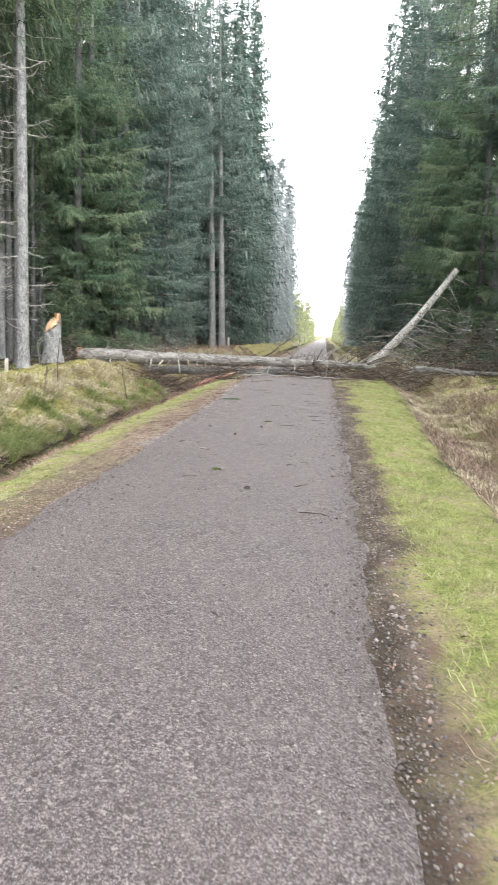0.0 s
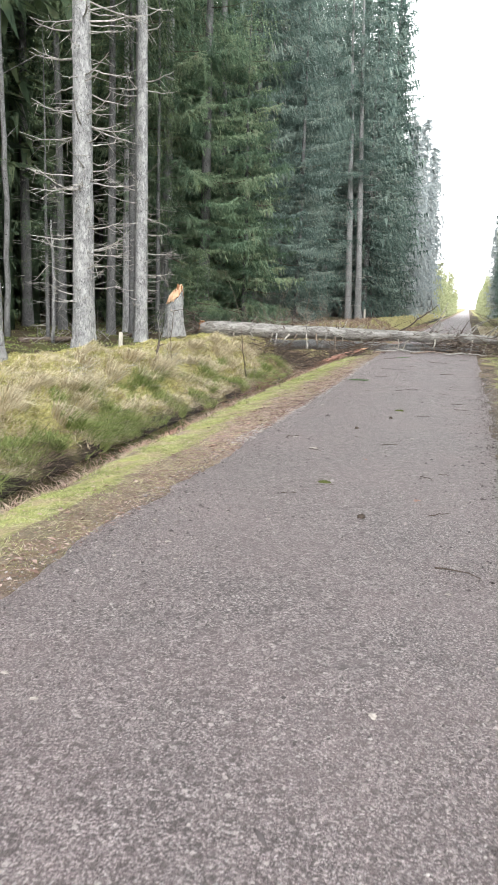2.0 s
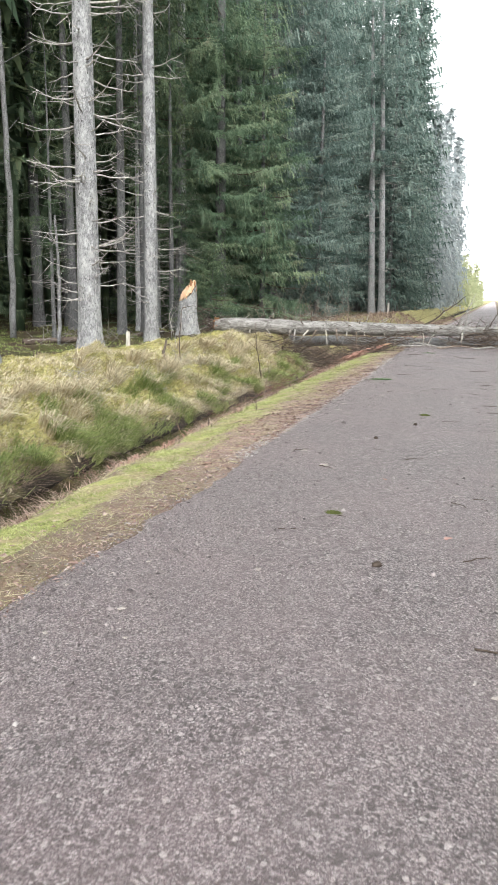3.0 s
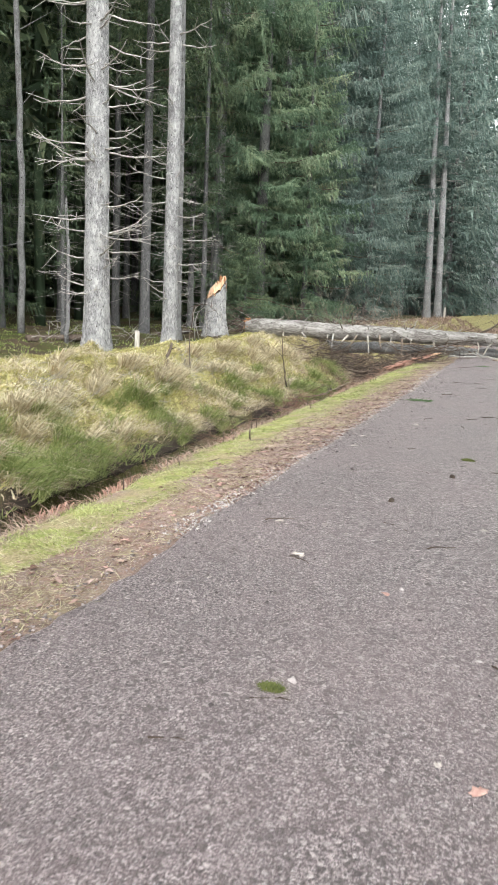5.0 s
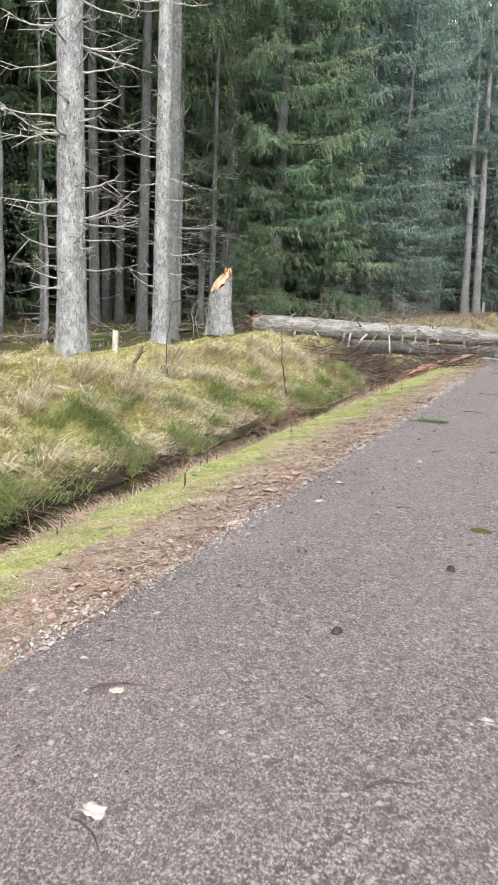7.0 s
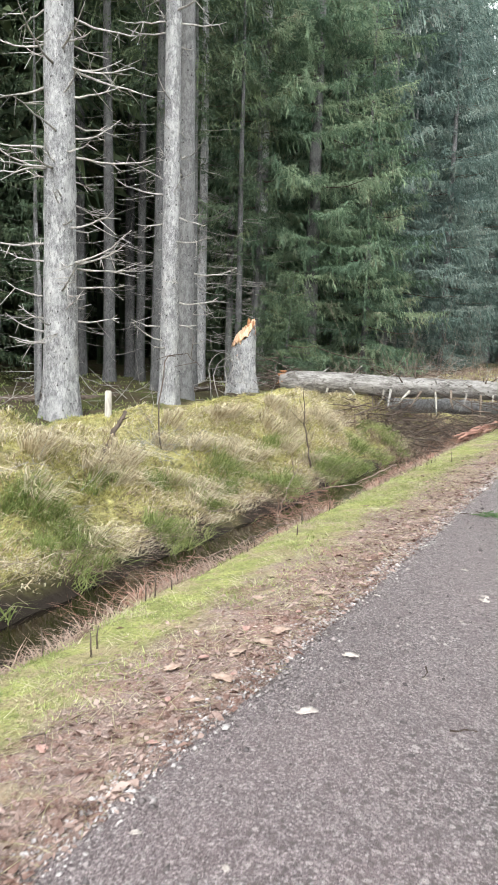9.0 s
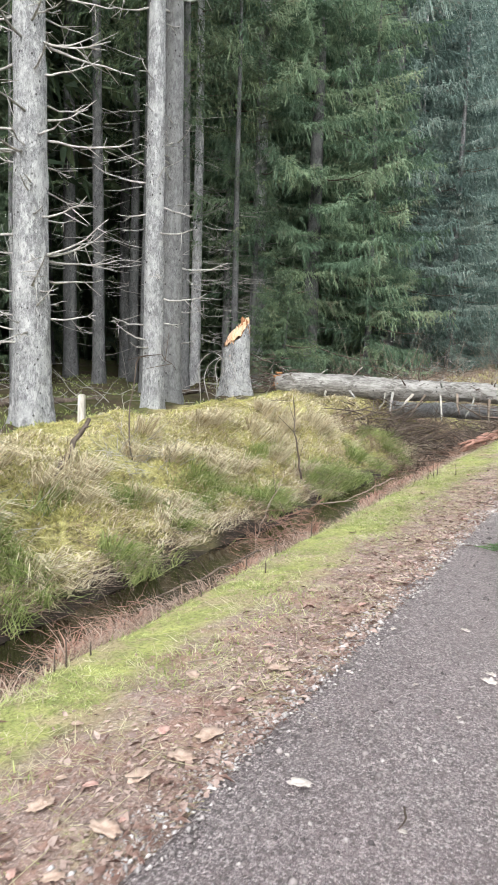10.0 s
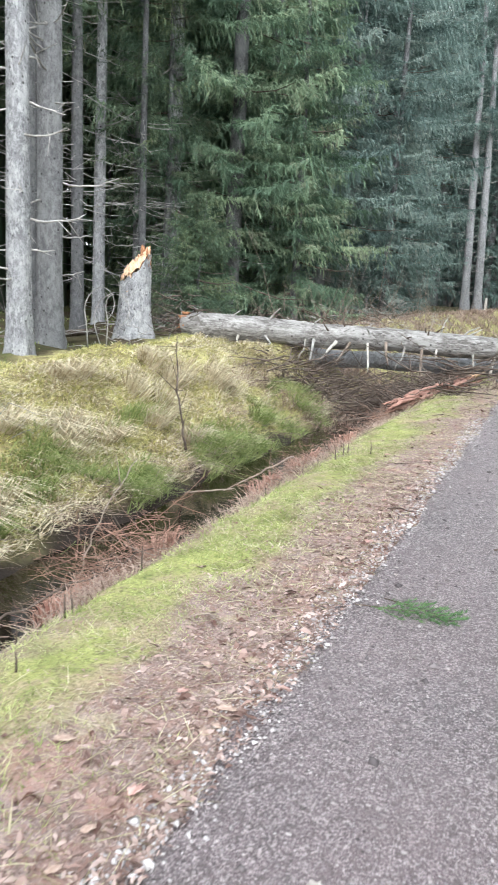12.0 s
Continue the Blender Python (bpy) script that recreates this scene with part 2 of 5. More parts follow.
# distant needles paled to grey-green, aerial haze put into their colour
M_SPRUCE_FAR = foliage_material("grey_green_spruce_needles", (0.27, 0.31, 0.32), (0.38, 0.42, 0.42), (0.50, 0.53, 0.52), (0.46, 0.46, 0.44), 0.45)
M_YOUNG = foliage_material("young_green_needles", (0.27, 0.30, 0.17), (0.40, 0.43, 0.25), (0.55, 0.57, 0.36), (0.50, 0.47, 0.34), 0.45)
M_STRAW = blade_material("dry_straw", [(0, (0.37, 0.30, 0.18)), (0.5, (0.74, 0.645, 0.45)), (1, (0.89, 0.84, 0.66))])
M_STRAWGRASS = blade_material("withered_short_grass", [(0, (0.24, 0.205, 0.11)), (0.5, (0.47, 0.43, 0.25)), (1, (0.66, 0.61, 0.43))])
M_MOSSY = blade_material("yellow_green_moss_and_grass", [(0, (0.19, 0.18, 0.06)), (0.5, (0.58, 0.55, 0.19)), (1, (0.84, 0.79, 0.40))])
M_GREEN = blade_material("green_tuft_grass", [(0, (0.14, 0.20, 0.06)), (0.6, (0.31, 0.40, 0.13)), (1, (0.54, 0.57, 0.26))], 0.45)
M_VERGE = blade_material("bright_verge_grass", [(0, (0.17, 0.225, 0.065)), (0.5, (0.385, 0.45, 0.15)), (1, (0.64, 0.67, 0.32))], 0.4)
M_REED = blade_material("brown_dead_reed", [(0, (0.15, 0.10, 0.075)), (0.5, (0.33, 0.235, 0.185)), (1, (0.56, 0.44, 0.36))])
M_REED_RED = blade_material("red_brown_bracken", [(0, (0.20, 0.09, 0.065)), (0.5, (0.40, 0.22, 0.165)), (1, (0.60, 0.41, 0.32))])
M_LITTER = blade_material("fallen_leaf_litter", [(0, (0.10, 0.05, 0.038)), (0.5, (0.33, 0.22, 0.182)), (1, (0.55, 0.44, 0.39))], 0.15)
M_LEAF_PALE = plain_material("pale_dry_leaf", (0.38, 0.335, 0.30), (0.60, 0.55, 0.51), 30)
M_LEAF_TAN = plain_material("tan_dry_leaf", (0.29, 0.20, 0.155), (0.48, 0.37, 0.30), 30)
M_LEAF_PINK = plain_material("pinkish_dry_leaf", (0.33, 0.19, 0.16), (0.52, 0.35, 0.30), 30)
M_MOSS_LUMP = plain_material("torn_moss", (0.07, 0.09, 0.025), (0.19, 0.21, 0.07), 60)
M_WATER = water_material()


def stone_material():
    k = Mat("loose_stones", 0.8)
    c = k.ramp(k.island(), [(0, (0.09, 0.08, 0.08)), (0.5, (0.24, 0.21, 0.205)), (0.85, (0.40, 0.355, 0.345)), (1, (0.58, 0.54, 0.52))])
    return k.color(k.mix(k.ramp(k.noise(60), [(0.35, 0.0), (0.7, 0.4)]), c, (0.15, 0.13, 0.13))).m


M_STONE = stone_material()
M_STONE_DARK = blade_material("dark_edge_stones", [(0, (0.05, 0.042, 0.038)), (0.6, (0.15, 0.13, 0.12)), (1, (0.34, 0.31, 0.29))], 0.02)
M_STONE_PALE = blade_material("pale_edge_stones", [(0, (0.24, 0.215, 0.21)), (0.5, (0.42, 0.39, 0.38)), (1, (0.66, 0.63, 0.61))], 0.02)


# ---- mesh helpers ----
def mesh_of(name, V, F, material, smooth=False):
    V = np.asarray(V, np.float32)
    F = np.asarray(F, np.int32)
    n, k = F.shape
    me = bpy.data.meshes.new(name)
    me.vertices.add(len(V))
    me.vertices.foreach_set("co", V.ravel())
    me.loops.add(n * k)
    me.loops.foreach_set("vertex_index", F.ravel())
    me.polygons.add(n)
    me.polygons.foreach_set("loop_start", np.arange(0, n * k, k, dtype=np.int32))
    if smooth:
        me.polygons.foreach_set("use_smooth", np.ones(n, bool))
    me.update(calc_edges=True)
    me.materials.append(material)
    return me


def part(name, me, parent, label=""):
    ob = new(name, me)
    ob.parent = parent
    return tagged(ob, label=label)


def thing(name, label, category, group="", kind="", me=None, at=(0, 0, 0), rz=0.0):
    ob = new(name, me)
    ob.matrix_basis = pose(*at, 0, 0, rz)
    return tagged(ob, label, category, group, kind)


class Soup:
    """Gathers pieces of mesh with faces of one size."""

    def __init__(self):
        self.V, self.F, self.T, self.n = [], [], [], 0

    def add(self, V, F, tone=0.5):
        self.V.append(np.asarray(V, float))
        self.T.append(np.broadcast_to(np.asarray(tone, float), len(V)))
        self.F.append(np.asarray(F, int) + self.n)
        self.n += len(V)

    def mesh(self, name, material, smooth=False):
        me = mesh_of(name, np.concatenate(self.V), np.concatenate(self.F), material, smooth)
        tone = me.attributes.new("tone", "FLOAT", "POINT")
        tone.data.foreach_set("value", np.concatenate(self.T).astype(np.float32))
        return me


def tube(points, radii, sides=6, wob=0.0, cap=True, seed=0):
    """A tapered tube along points, as triangles."""
    P = np.asarray(points, float)
    R = np.asarray(radii, float)
    n = len(P)
    T = np.gradient(P, axis=0)
    T /= np.linalg.norm(T, axis=1)[:, None] + 1e-9
    ref = np.array([0.0, 0.0, 1.0]) if abs(T[0][2]) < 0.9 else np.array([1.0, 0.0, 0.0])
    U = np.cross(T, ref)
    U /= np.linalg.norm(U, axis=1)[:, None] + 1e-9
    W = np.cross(T, U)
    a = np.linspace(0, 2 * math.pi, sides, endpoint=False)
    r = R if R.ndim == 2 else R[:, None] * np.ones(sides)
    if wob:
        g = np.random.default_rng(seed)
        r = r * (1 + wob * (g.random((n, sides)) - 0.5) + wob * 0.8 * np.sin(a * 3 + g.random() * 6)[None] * 0.5)
    V = P[:, None] + r[..., None] * (np.cos(a)[None, :, None] * U[:, None] + np.sin(a)[None, :, None] * W[:, None])
    V = V.reshape(-1, 3)
    i = np.arange(n - 1)[:, None] * sides
    j = np.arange(sides)[None]
    q = np.stack([i + j, i + (j + 1) % sides, i + sides + (j + 1) % sides, i + sides + j], -1).reshape(-1, 4)
    F = np.concatenate([q[:, [0, 1, 2]], q[:, [0, 2, 3]]])
    if cap:
        V = np.concatenate([V, P[:1], P[-1:]])
        b, e = len(V) - 2, len(V) - 1
        jj = np.arange(sides)
        lo = np.stack([(jj + 1) % sides, jj, np.full(sides, b)], -1)
        o = (n - 1) * sides
        hi = np.stack([o + jj, o + (jj + 1) % sides, np.full(sides, e)], -1)
        F = np.concatenate([F, lo, hi])
    return V, F


TABLE = np.random.default_rng(3).random((256, 256))


def vnoise(x, y, s=1.0, o=0):
    x, y = np.asarray(x, float) / s + o * 17.3, np.asarray(y, float) / s + o * 5.7
    i, j = np.floor(x).astype(int), np.floor(y).astype(int)
    u, v = x - i, y - j
    u, v = u * u * (3 - 2 * u), v * v * (3 - 2 * v)
    g = lambda a, b: TABLE[a % 256, b % 256]
    return (g(i, j) * (1 - u) + g(i + 1, j) * u) * (1 - v) + (g(i, j + 1) * (1 - u) + g(i + 1, j + 1) * u) * v


# ---- the lie of the land: a straight forest road along y between two ditches ----
def road_left(y):
    return np.interp(y, [0, 8, 18, 30, 60, 400], [-2.48, -2.52, -2.66, -3.0, -3.1, -3.3])


def road_right(y):
    return np.interp(y, [0, 8, 18, 30, 60, 400], [0.40, 0.47, 0.44, 0.38, 0.3, 0.2])


def shift_left(y):
    return np.interp(y, [0, 8, 17, 29, 60, 400], [0.35, 0.30, -0.02, -0.12, -0.3, -0.5])


def widen_right(y):
    return np.interp(y, [0, 12, 26, 60, 400], [0.05, 0.0, 0.7, 0.9, 0.9])


LX = [-400, -30, -12, -9.5, -8.3, -7.6, -7.2, -6.8, -6.3, -5.8, -5.5, -5.1, -4.8, -4.35, -3.9, -3.2, -2.55, -2.3]
LZ = [0.5, 0.25, 0.17, 0.20, 0.31, 0.27, 0.08, -0.22, -0.48, -0.68, -0.88, -0.92, -0.86, -0.44, -0.14, -0.03, -0.005, -0.05]
RX = [0.2, 0.5, 0.8, 1.7, 2.1, 2.7, 3.2, 3.9, 4.6, 6, 30, 400]
RZ = [-0.05, -0.02, 0.0, -0.06, -0.25, -0.55, -0.55, -0.05, 0.22, 0.3, 0.35, 0.6]


def lateral(x, y):
    """The place across the road, with the verges straightened out."""
    left = x - np.where(x < -3.0, shift_left(y), (road_left(y) + 2.55))
    right = x - np.where(x > 1.2, widen_right(y), np.clip(x - 0.5, 0, 1) * widen_right(y))
    return np.where(x < -1, left, right)


def gz(x, y):
    x, y = np.asarray(x, float), np.asarray(y, float)
    u = lateral(x, y)
    z = np.where(u < -1, np.interp(u, LX, LZ), np.interp(u, RX, RZ))
    z = np.where((u > -2.3) & (u < 0.2), -0.05, z)
    bank = np.clip((-5.4 - u) / 1.0, 0, 1) + np.clip((u - 2.4) / 1.0, 0, 1)
    verge = np.clip((-2.8 - u) / 0.6, 0, 1) + np.clip((u - 0.7) / 0.5, 0, 1)
    z = z + bank * (0.26 * (vnoise(x, y, 1.3) - 0.5) + 0.22 * (vnoise(x, y, 0.45, 1) - 0.5) + 0.10 * (vnoise(x, y, 0.2, 3) - 0.5))
    hum = np.clip((-5.6 - u) / 0.6, 0, 1) * np.clip((u + 9.3) / 0.6, 0, 1)
    z = z + hum * (0.32 * (vnoise(x, y, 0.5, 6) - 0.5) + 0.16 * (vnoise(x, y, 0.24, 8) - 0.5))
    z = z + verge * 0.05 * (vnoise(x, y, 0.3, 2) - 0.5)
    z = z + 0.16 * np.exp(-((x + 10.0) / 1.2) ** 2 - ((y - 30.0) / 1.6) ** 2)  # mound under the torn-off butt
    return z


def ground():
    def lines(stops):
        out = []
        for a, b, st in stops:
            out.append(np.arange(a, b, st))
        return np.unique(np.round(np.concatenate(out), 3))

    X = lines([(-2500, -400, 300), (-400, -60, 40), (-60, -14, 1.5), (-14, -9, 0.3), (-9, -2.2, 0.1), (-2.2, 0.2, 0.6), (0.2, 3.4, 0.1), (3.4, 9, 0.3), (9, 60, 2), (60, 400, 40), (400, 2501, 300)])
    Y = lines([(-2500, -100, 300), (-100, -10, 10), (-10, 2, 1), (2, 34, 0.13), (34, 60, 0.6), (60, 150, 3), (150, 500, 25), (500, 2501, 400)])
    GX, GY = np.meshgrid(X, Y)
    V = np.stack([GX, GY, gz(GX, GY)], -1).reshape(-1, 3)
    nx, ny = len(X), len(Y)
    i, j = np.meshgrid(np.arange(nx - 1), np.arange(ny - 1))
    a = (j * nx + i).ravel()
    me = mesh_of("ground", V, np.stack([a, a + 1, a + nx + 1, a + nx], -1), M_GROUND, True)
    u = lateral(V[:, 0], V[:, 1])
    w = 0.5 * (vnoise(V[:, 0], V[:, 1], 0.7, 4) - 0.5) + 0.2 * (vnoise(V[:, 0], V[:, 1], 0.15, 5) - 0.5)
    s = lambda lo, hi, soft=0.15: np.clip((u + w - lo) / soft + 0.5, 0, 1) * np.clip((hi - u - w) / soft + 0.5, 0, 1)
    bare = 0.10 * np.clip((12 - V[:, 1]) / 7, 0, 1)
    grass = s(-3.95, -3.3) + s(0.68 + bare, 1.85)
    straw = s(-9.8, -5.75, 0.5) + s(2.4, 5.0, 0.5)
    mud = s(-5.85, -4.2, 0.3) + 0.6 * s(0.40, 0.62, 0.12) + 0.5 * s(1.9, 3.6, 0.4)
    col = me.color_attributes.new("zone", "FLOAT_COLOR", "POINT")
    col.data.foreach_set("color", np.stack([grass, straw, mud, np.ones(len(u))], -1).clip(0, 1).astype(np.float32).ravel())
    lit = me.attributes.new("litter", "FLOAT", "POINT")
    lit.data.foreach_set("value", ((0.5 + 0.5 * np.clip((V[:, 1] - 8) / 4, 0, 1)) * s(-4.4, -2.0) + 0.5 * s(0.0, 1.6)).clip(0, 1).astype(np.float32))
    thing("ground", "mossy forest ground with grassy verges and ditches", "ground", kind="structure", me=me)


ground()


def road():
    Y = np.concatenate([np.arange(-60, 0, 2.0), np.arange(0, 34, 0.1), np.arange(34, 80, 1.0), np.arange(80, 1100, 10.0)])
    S = np.linspace(0, 1, 31)
    YY, SS = np.meshgrid(Y, S, indexing="ij")
    rag = lambda o: 0.14 * (vnoise(Y, 0 * Y, 0.6, o) - 0.5) + 0.1 * (vnoise(Y, 0 * Y, 0.17, o + 1) - 0.5)
    L, R = road_left(Y) + rag(7), road_right(Y) + rag(9)
    XX = L[:, None] + (R - L)[:, None] * SS
    d = np.minimum(SS, 1 - SS)
    ZZ = 0.018 * (1 - (2 * SS - 1) ** 2) - 0.05 * (d < 0.01) + 0.012 * (vnoise(XX, YY, 0.8, 11) - 0.5) + 0.006 * (vnoise(XX, YY, 0.2, 12) - 0.5)
    V = np.stack([XX, YY, ZZ], -1).reshape(-1, 3)
    n, m = len(Y), len(S)
    i, j = np.meshgrid(np.arange(n - 1), np.arange(m - 1), indexing="ij")
    a = (i * m + j).ravel()
    me = mesh_of("road", V, np.stack([a, a + 1, a + m + 1, a + m], -1), M_GRAVEL, True)
    thing("road", "straight forest road of fine mauve-grey gravel", "road", kind="structure", me=me)


road()


def water():
    Y = np.arange(-20, 60, 0.5)
    x0 = shift_left(Y)
    V = np.concatenate([np.stack([x0 - 5.95, Y, 0 * Y - 0.80], -1), np.stack([x0 - 4.5, Y, 0 * Y - 0.80], -1)])
    n = len(Y)
    a = np.arange(n - 1)
    me = mesh_of("ditch_water", V, np.stack([a, a + n, a + n + 1, a + 1], -1), M_WATER)
    thing("water", "dark still water in the roadside ditch", "water", kind="structure", me=me)


water()


# ---- trees ----
def spruce_crown(g, H, hb, R, dz, nb, step, detail, tl=0.34, broad=(0.032, 0.0065)):
    """Drooping boughs set with hanging sprays of needles, each spray a bundle of slivers."""
    out = Soup()
    for z in np.arange(hb, H - 0.15, dz):
        f = (z - hb) / (H - hb)
        L0 = R * (1 - f) ** 0.72 * (0.62 + 0.38 * min(1, f * 5)) + 0.15
        for _ in range(nb):
            az = g.random() * 2 * math.pi
            L = L0 * g.uniform(0.5, 1.18)
            hue = g.random()
            d = np.array([math.cos(az), math.sin(az), 0.0])
            side = np.array([-d[1], d[0], 0.0])
            droop = g.uniform(0.2, 0.55) * (1 - 0.75 * f)
            up = 0.5 * f
            high = z > 11
            n = max(3, int(L / (step * (2.0 if high and detail > 6 else 1))))
            s = np.linspace(0.1, 1, n) + g.uniform(-0.02, 0.02, n)
            z0 = z + g.uniform(-dz, dz) * 0.5
            C = d * (L * s)[:, None]
            C[:, 2] += z0 + L * (up * s - droop * s * 1.15 + 0.55 * droop * s ** 3)
            for sg in (-1, 1, 0):
                m = n if sg else max(1, int(n * 0.7))
                c = C if sg else C[g.permutation(n)[:m]]
                ss = s if sg else s[:m]
                ln = (tl * (1.15 if high else 1) + 0.10 * L) * (1.15 - 0.6 * ss) * g.uniform(0.55, 1.25, m)
                T = d * g.uniform(0.35, 0.9, m)[:, None] + side * (sg * g.uniform(0.4, 1.0, m))[:, None]
                T[:, 2] -= g.uniform(0.0, 0.5, m) * (1 - 0.6 * f) + (1.3 if sg == 0 else 0)
                T /= np.linalg.norm(T, axis=1)[:, None]
                sub = detail if not high else min(detail, 2)
                base, way, size = [c], [T], [ln]
                for q in range(sub):
                    base.append(c + T * (ln * g.uniform(0.0, 0.85, m))[:, None])
                    T2 = T + g.normal(0, 0.5, (m, 3))
                    T2[:, 2] -= 0.25
                    way.append(T2 / np.linalg.norm(T2, axis=1)[:, None])
                    size.append(ln * g.uniform(0.12, 0.34, m) + 0.03)
                B, T3, l2 = np.concatenate(base), np.concatenate(way), np.concatenate(size)
                k = len(B)
                W = np.cross(T3, g.normal(0, 0.6, (k, 3)) + np.array([0, 0, 1.0]))
                slim = np.where(np.arange(k) < m, 0.45, 1.25) if detail > 3 else 1.0
                W *= ((l2 * broad[0] + broad[1]) * slim)[:, None] * (1.25 if high else 1.0) / (np.linalg.norm(W, axis=1)[:, None] + 1e-9)
                tip = B + T3 * l2[:, None]
                tip[:, 2] -= 0.12 * l2
                V = np.stack([B - W, B + W, tip], 1).reshape(-1, 3)
                out.add(V, np.arange(k)[:, None] * 3 + [0, 1, 2], hue)
    return out


def limbs(g, H, hb, R, n):
    """The woody boughs inside a crown."""
    out = Soup()
    for z in np.linspace(hb, H * 0.9, n):
        f = (z - hb) / (H - hb)
        L = R * (1 - f) ** 0.72 * 0.8
        az = g.random() * 6.283
        s = np.linspace(0, 1, 4)
        P = np.stack([math.cos(az) * L * s, math.sin(az) * L * s, z - 0.3 * L * s * (1 - f) + 0.15 * L * s ** 3], -1)
        out.add(*tube(P, 0.03 * (1 - f) * (1 - s) + 0.008, 3, cap=False))
    return out


def dead_limb(g, z, az, L, r, rise, base, sides=5):
    """One bare grey branch with short side twigs."""
    out = Soup()
    s = np.linspace(0, 1, 7 if sides > 3 else 4)
    bend = g.normal(0, 0.12)
    d = np.array([math.cos(az), math.sin(az), 0])
    sd = np.array([-d[1], d[0], 0])
    P = d * (base * 0.8 + L * s)[:, None] + sd * (L * bend * s ** 2)[:, None]
    P[:, 2] += z + L * (rise[0] * s + rise[1] * s ** 2) + g.normal(0, 0.012 * L, len(s)) * (s > 0)
    out.add(*tube(P, r * (1 - 0.8 * s) + 0.003, sides, cap=False))
    for _ in range(int(1 + 3.5 * L) if sides > 3 else 1):
        k = g.integers(len(s) // 2, len(s) - 1)
        q = g.normal(0, 1, 3) * 0.6 + d * 0.7 + sd * g.choice([-1, 1]) * 0.6
        q[2] -= 0.25
        l = g.uniform(0.08, 0.32) * min(1.4, L)
        u = np.linspace(0, 1, 3)
        out.add(*tube(P[k] + q * (l * u)[:, None], 0.42 * r * (1 - 0.7 * u) + 0.003, 3, cap=False))
    return out


def trunk_mesh(g, H, r, rings, sides, material, lean=(0, 0), flare=0.35, top=0.06, wob=0.10, sink=0.25):
    z = np.concatenate([np.linspace(-sink, 1.2, max(4, rings // 4)), np.linspace(1.2, H, rings)[1:]])
    f = np.clip(z / H, 0, 1)
    an = np.linspace(0, 2 * math.pi, sides, endpoint=False)
    root = flare * np.exp(-np.maximum(z, 0) / 0.45)[:, None] * (1 + 0.55 * np.sin(an * 4 + g.random() * 6) + 0.3 * np.sin(an * 7 + g.random() * 6))[None]
    R = (r * (1 - (1 - top) * f ** 1.15))[:, None] * (1 + root)
    P = np.stack([lean[0] * f + 0.04 * np.sin(z * 0.5 + g.random() * 6) * f, lean[1] * f + 0.04 * np.sin(z * 0.4 + g.random() * 6) * f, z], -1)
    V, F = tube(P, R, sides, wob, True, int(g.integers(1e6)))
    return mesh_of("trunk", V, F, material, True)


def twiggy(g, z0, z1, n, L, r, base):
    out = Soup()
    for _ in range(n):
        o = dead_limb(g, g.uniform(z0, z1), g.random() * 6.283, g.uniform(0.3, 1) * L, r, (g.uniform(-0.45, 0.15), g.uniform(0, 0.25)), base, 3)
        out.add(np.concatenate(o.V), np.concatenate(o.F))
    return out


def spruce(seed, H, hb, R, r, dz, nb, step, detail, label, material, bark, group, dead=0, boughs=30, sides=9, tl=0.34, broad=(0.032, 0.0065)):
    g = np.random.default_rng(seed)
    t = thing("spruce_tree", label, "tree", group)
    part("trunk", trunk_mesh(g, H, r, 14, sides, bark, (g.normal(0, 0.15), g.normal(0, 0.15))), t)
    part("crown", spruce_crown(g, H, hb, R, dz, nb, step, detail, tl, broad).mesh("crown", material), t)["kind"] = "stuff"
    if boughs:
        part("bough_wood", limbs(g, H, hb, R, boughs).mesh("bough_wood", M_DEAD_DARK), t)["kind"] = "stuff"
    if dead:
        part("dry_lower_wood", twiggy(g, 1.0, hb + 1.5, dead, 1.7, 0.014, r).mesh("dry_lower_wood", M_DEAD), t, "bare dry grey lower branches")["kind"] = "stuff"
    return t


EDGE = "spruces along the forest edge"
DEEP = "spruces inside the forest"
FAR = "distant spruces along the road"
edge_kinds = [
    spruce(11, 27, 0.5, 3.6, 0.24, 0.5, 6, 0.095, 9, "tall dense green spruce with boughs down to the ground", M_SPRUCE_LIT, M_BARK_DIM, EDGE, dead=10),
    spruce(12, 24, 0.9, 3.2, 0.20, 0.5, 6, 0.095, 9, "dense dark spruce with drooping boughs to the ground", M_SPRUCE_LIT, M_BARK_DIM, EDGE, dead=14),
    spruce(13, 29, 3.2, 3.4, 0.24, 0.52, 6, 0.095, 9, "tall spruce with hanging boughs above a bare lower trunk", M_SPRUCE_LIT, M_BARK, EDGE, dead=40),
    spruce(14, 14, 0.3, 2.3, 0.12, 0.42, 5, 0.095, 9, "young dense spruce growing at the forest edge", M_SPRUCE_LIT, M_BARK_DIM, EDGE),
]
# middle-distance spruces, their haze carried by the needle colour
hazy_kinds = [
    spruce(16, 28, 0.8, 3.5, 0.24, 0.7, 7, 0.10, 4, "tall spruce with boughs down to the ground, needles tinted blue-green as haze", M_SPRUCE_MID, M_BARK_DIM, EDGE, dead=10, tl=0.36, broad=(0.055, 0.010)),
    spruce(17, 26, 2.6, 3.3, 0.22, 0.7, 7, 0.10, 4, "spruce above a bare lower trunk, needles tinted blue-green as haze", M_SPRUCE_MID, M_BARK, EDGE, dead=24, tl=0.36, broad=(0.055, 0.010)),
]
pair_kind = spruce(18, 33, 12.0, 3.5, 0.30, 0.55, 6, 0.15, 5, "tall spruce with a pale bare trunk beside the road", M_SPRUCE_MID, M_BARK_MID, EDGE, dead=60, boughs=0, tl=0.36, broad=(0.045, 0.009))
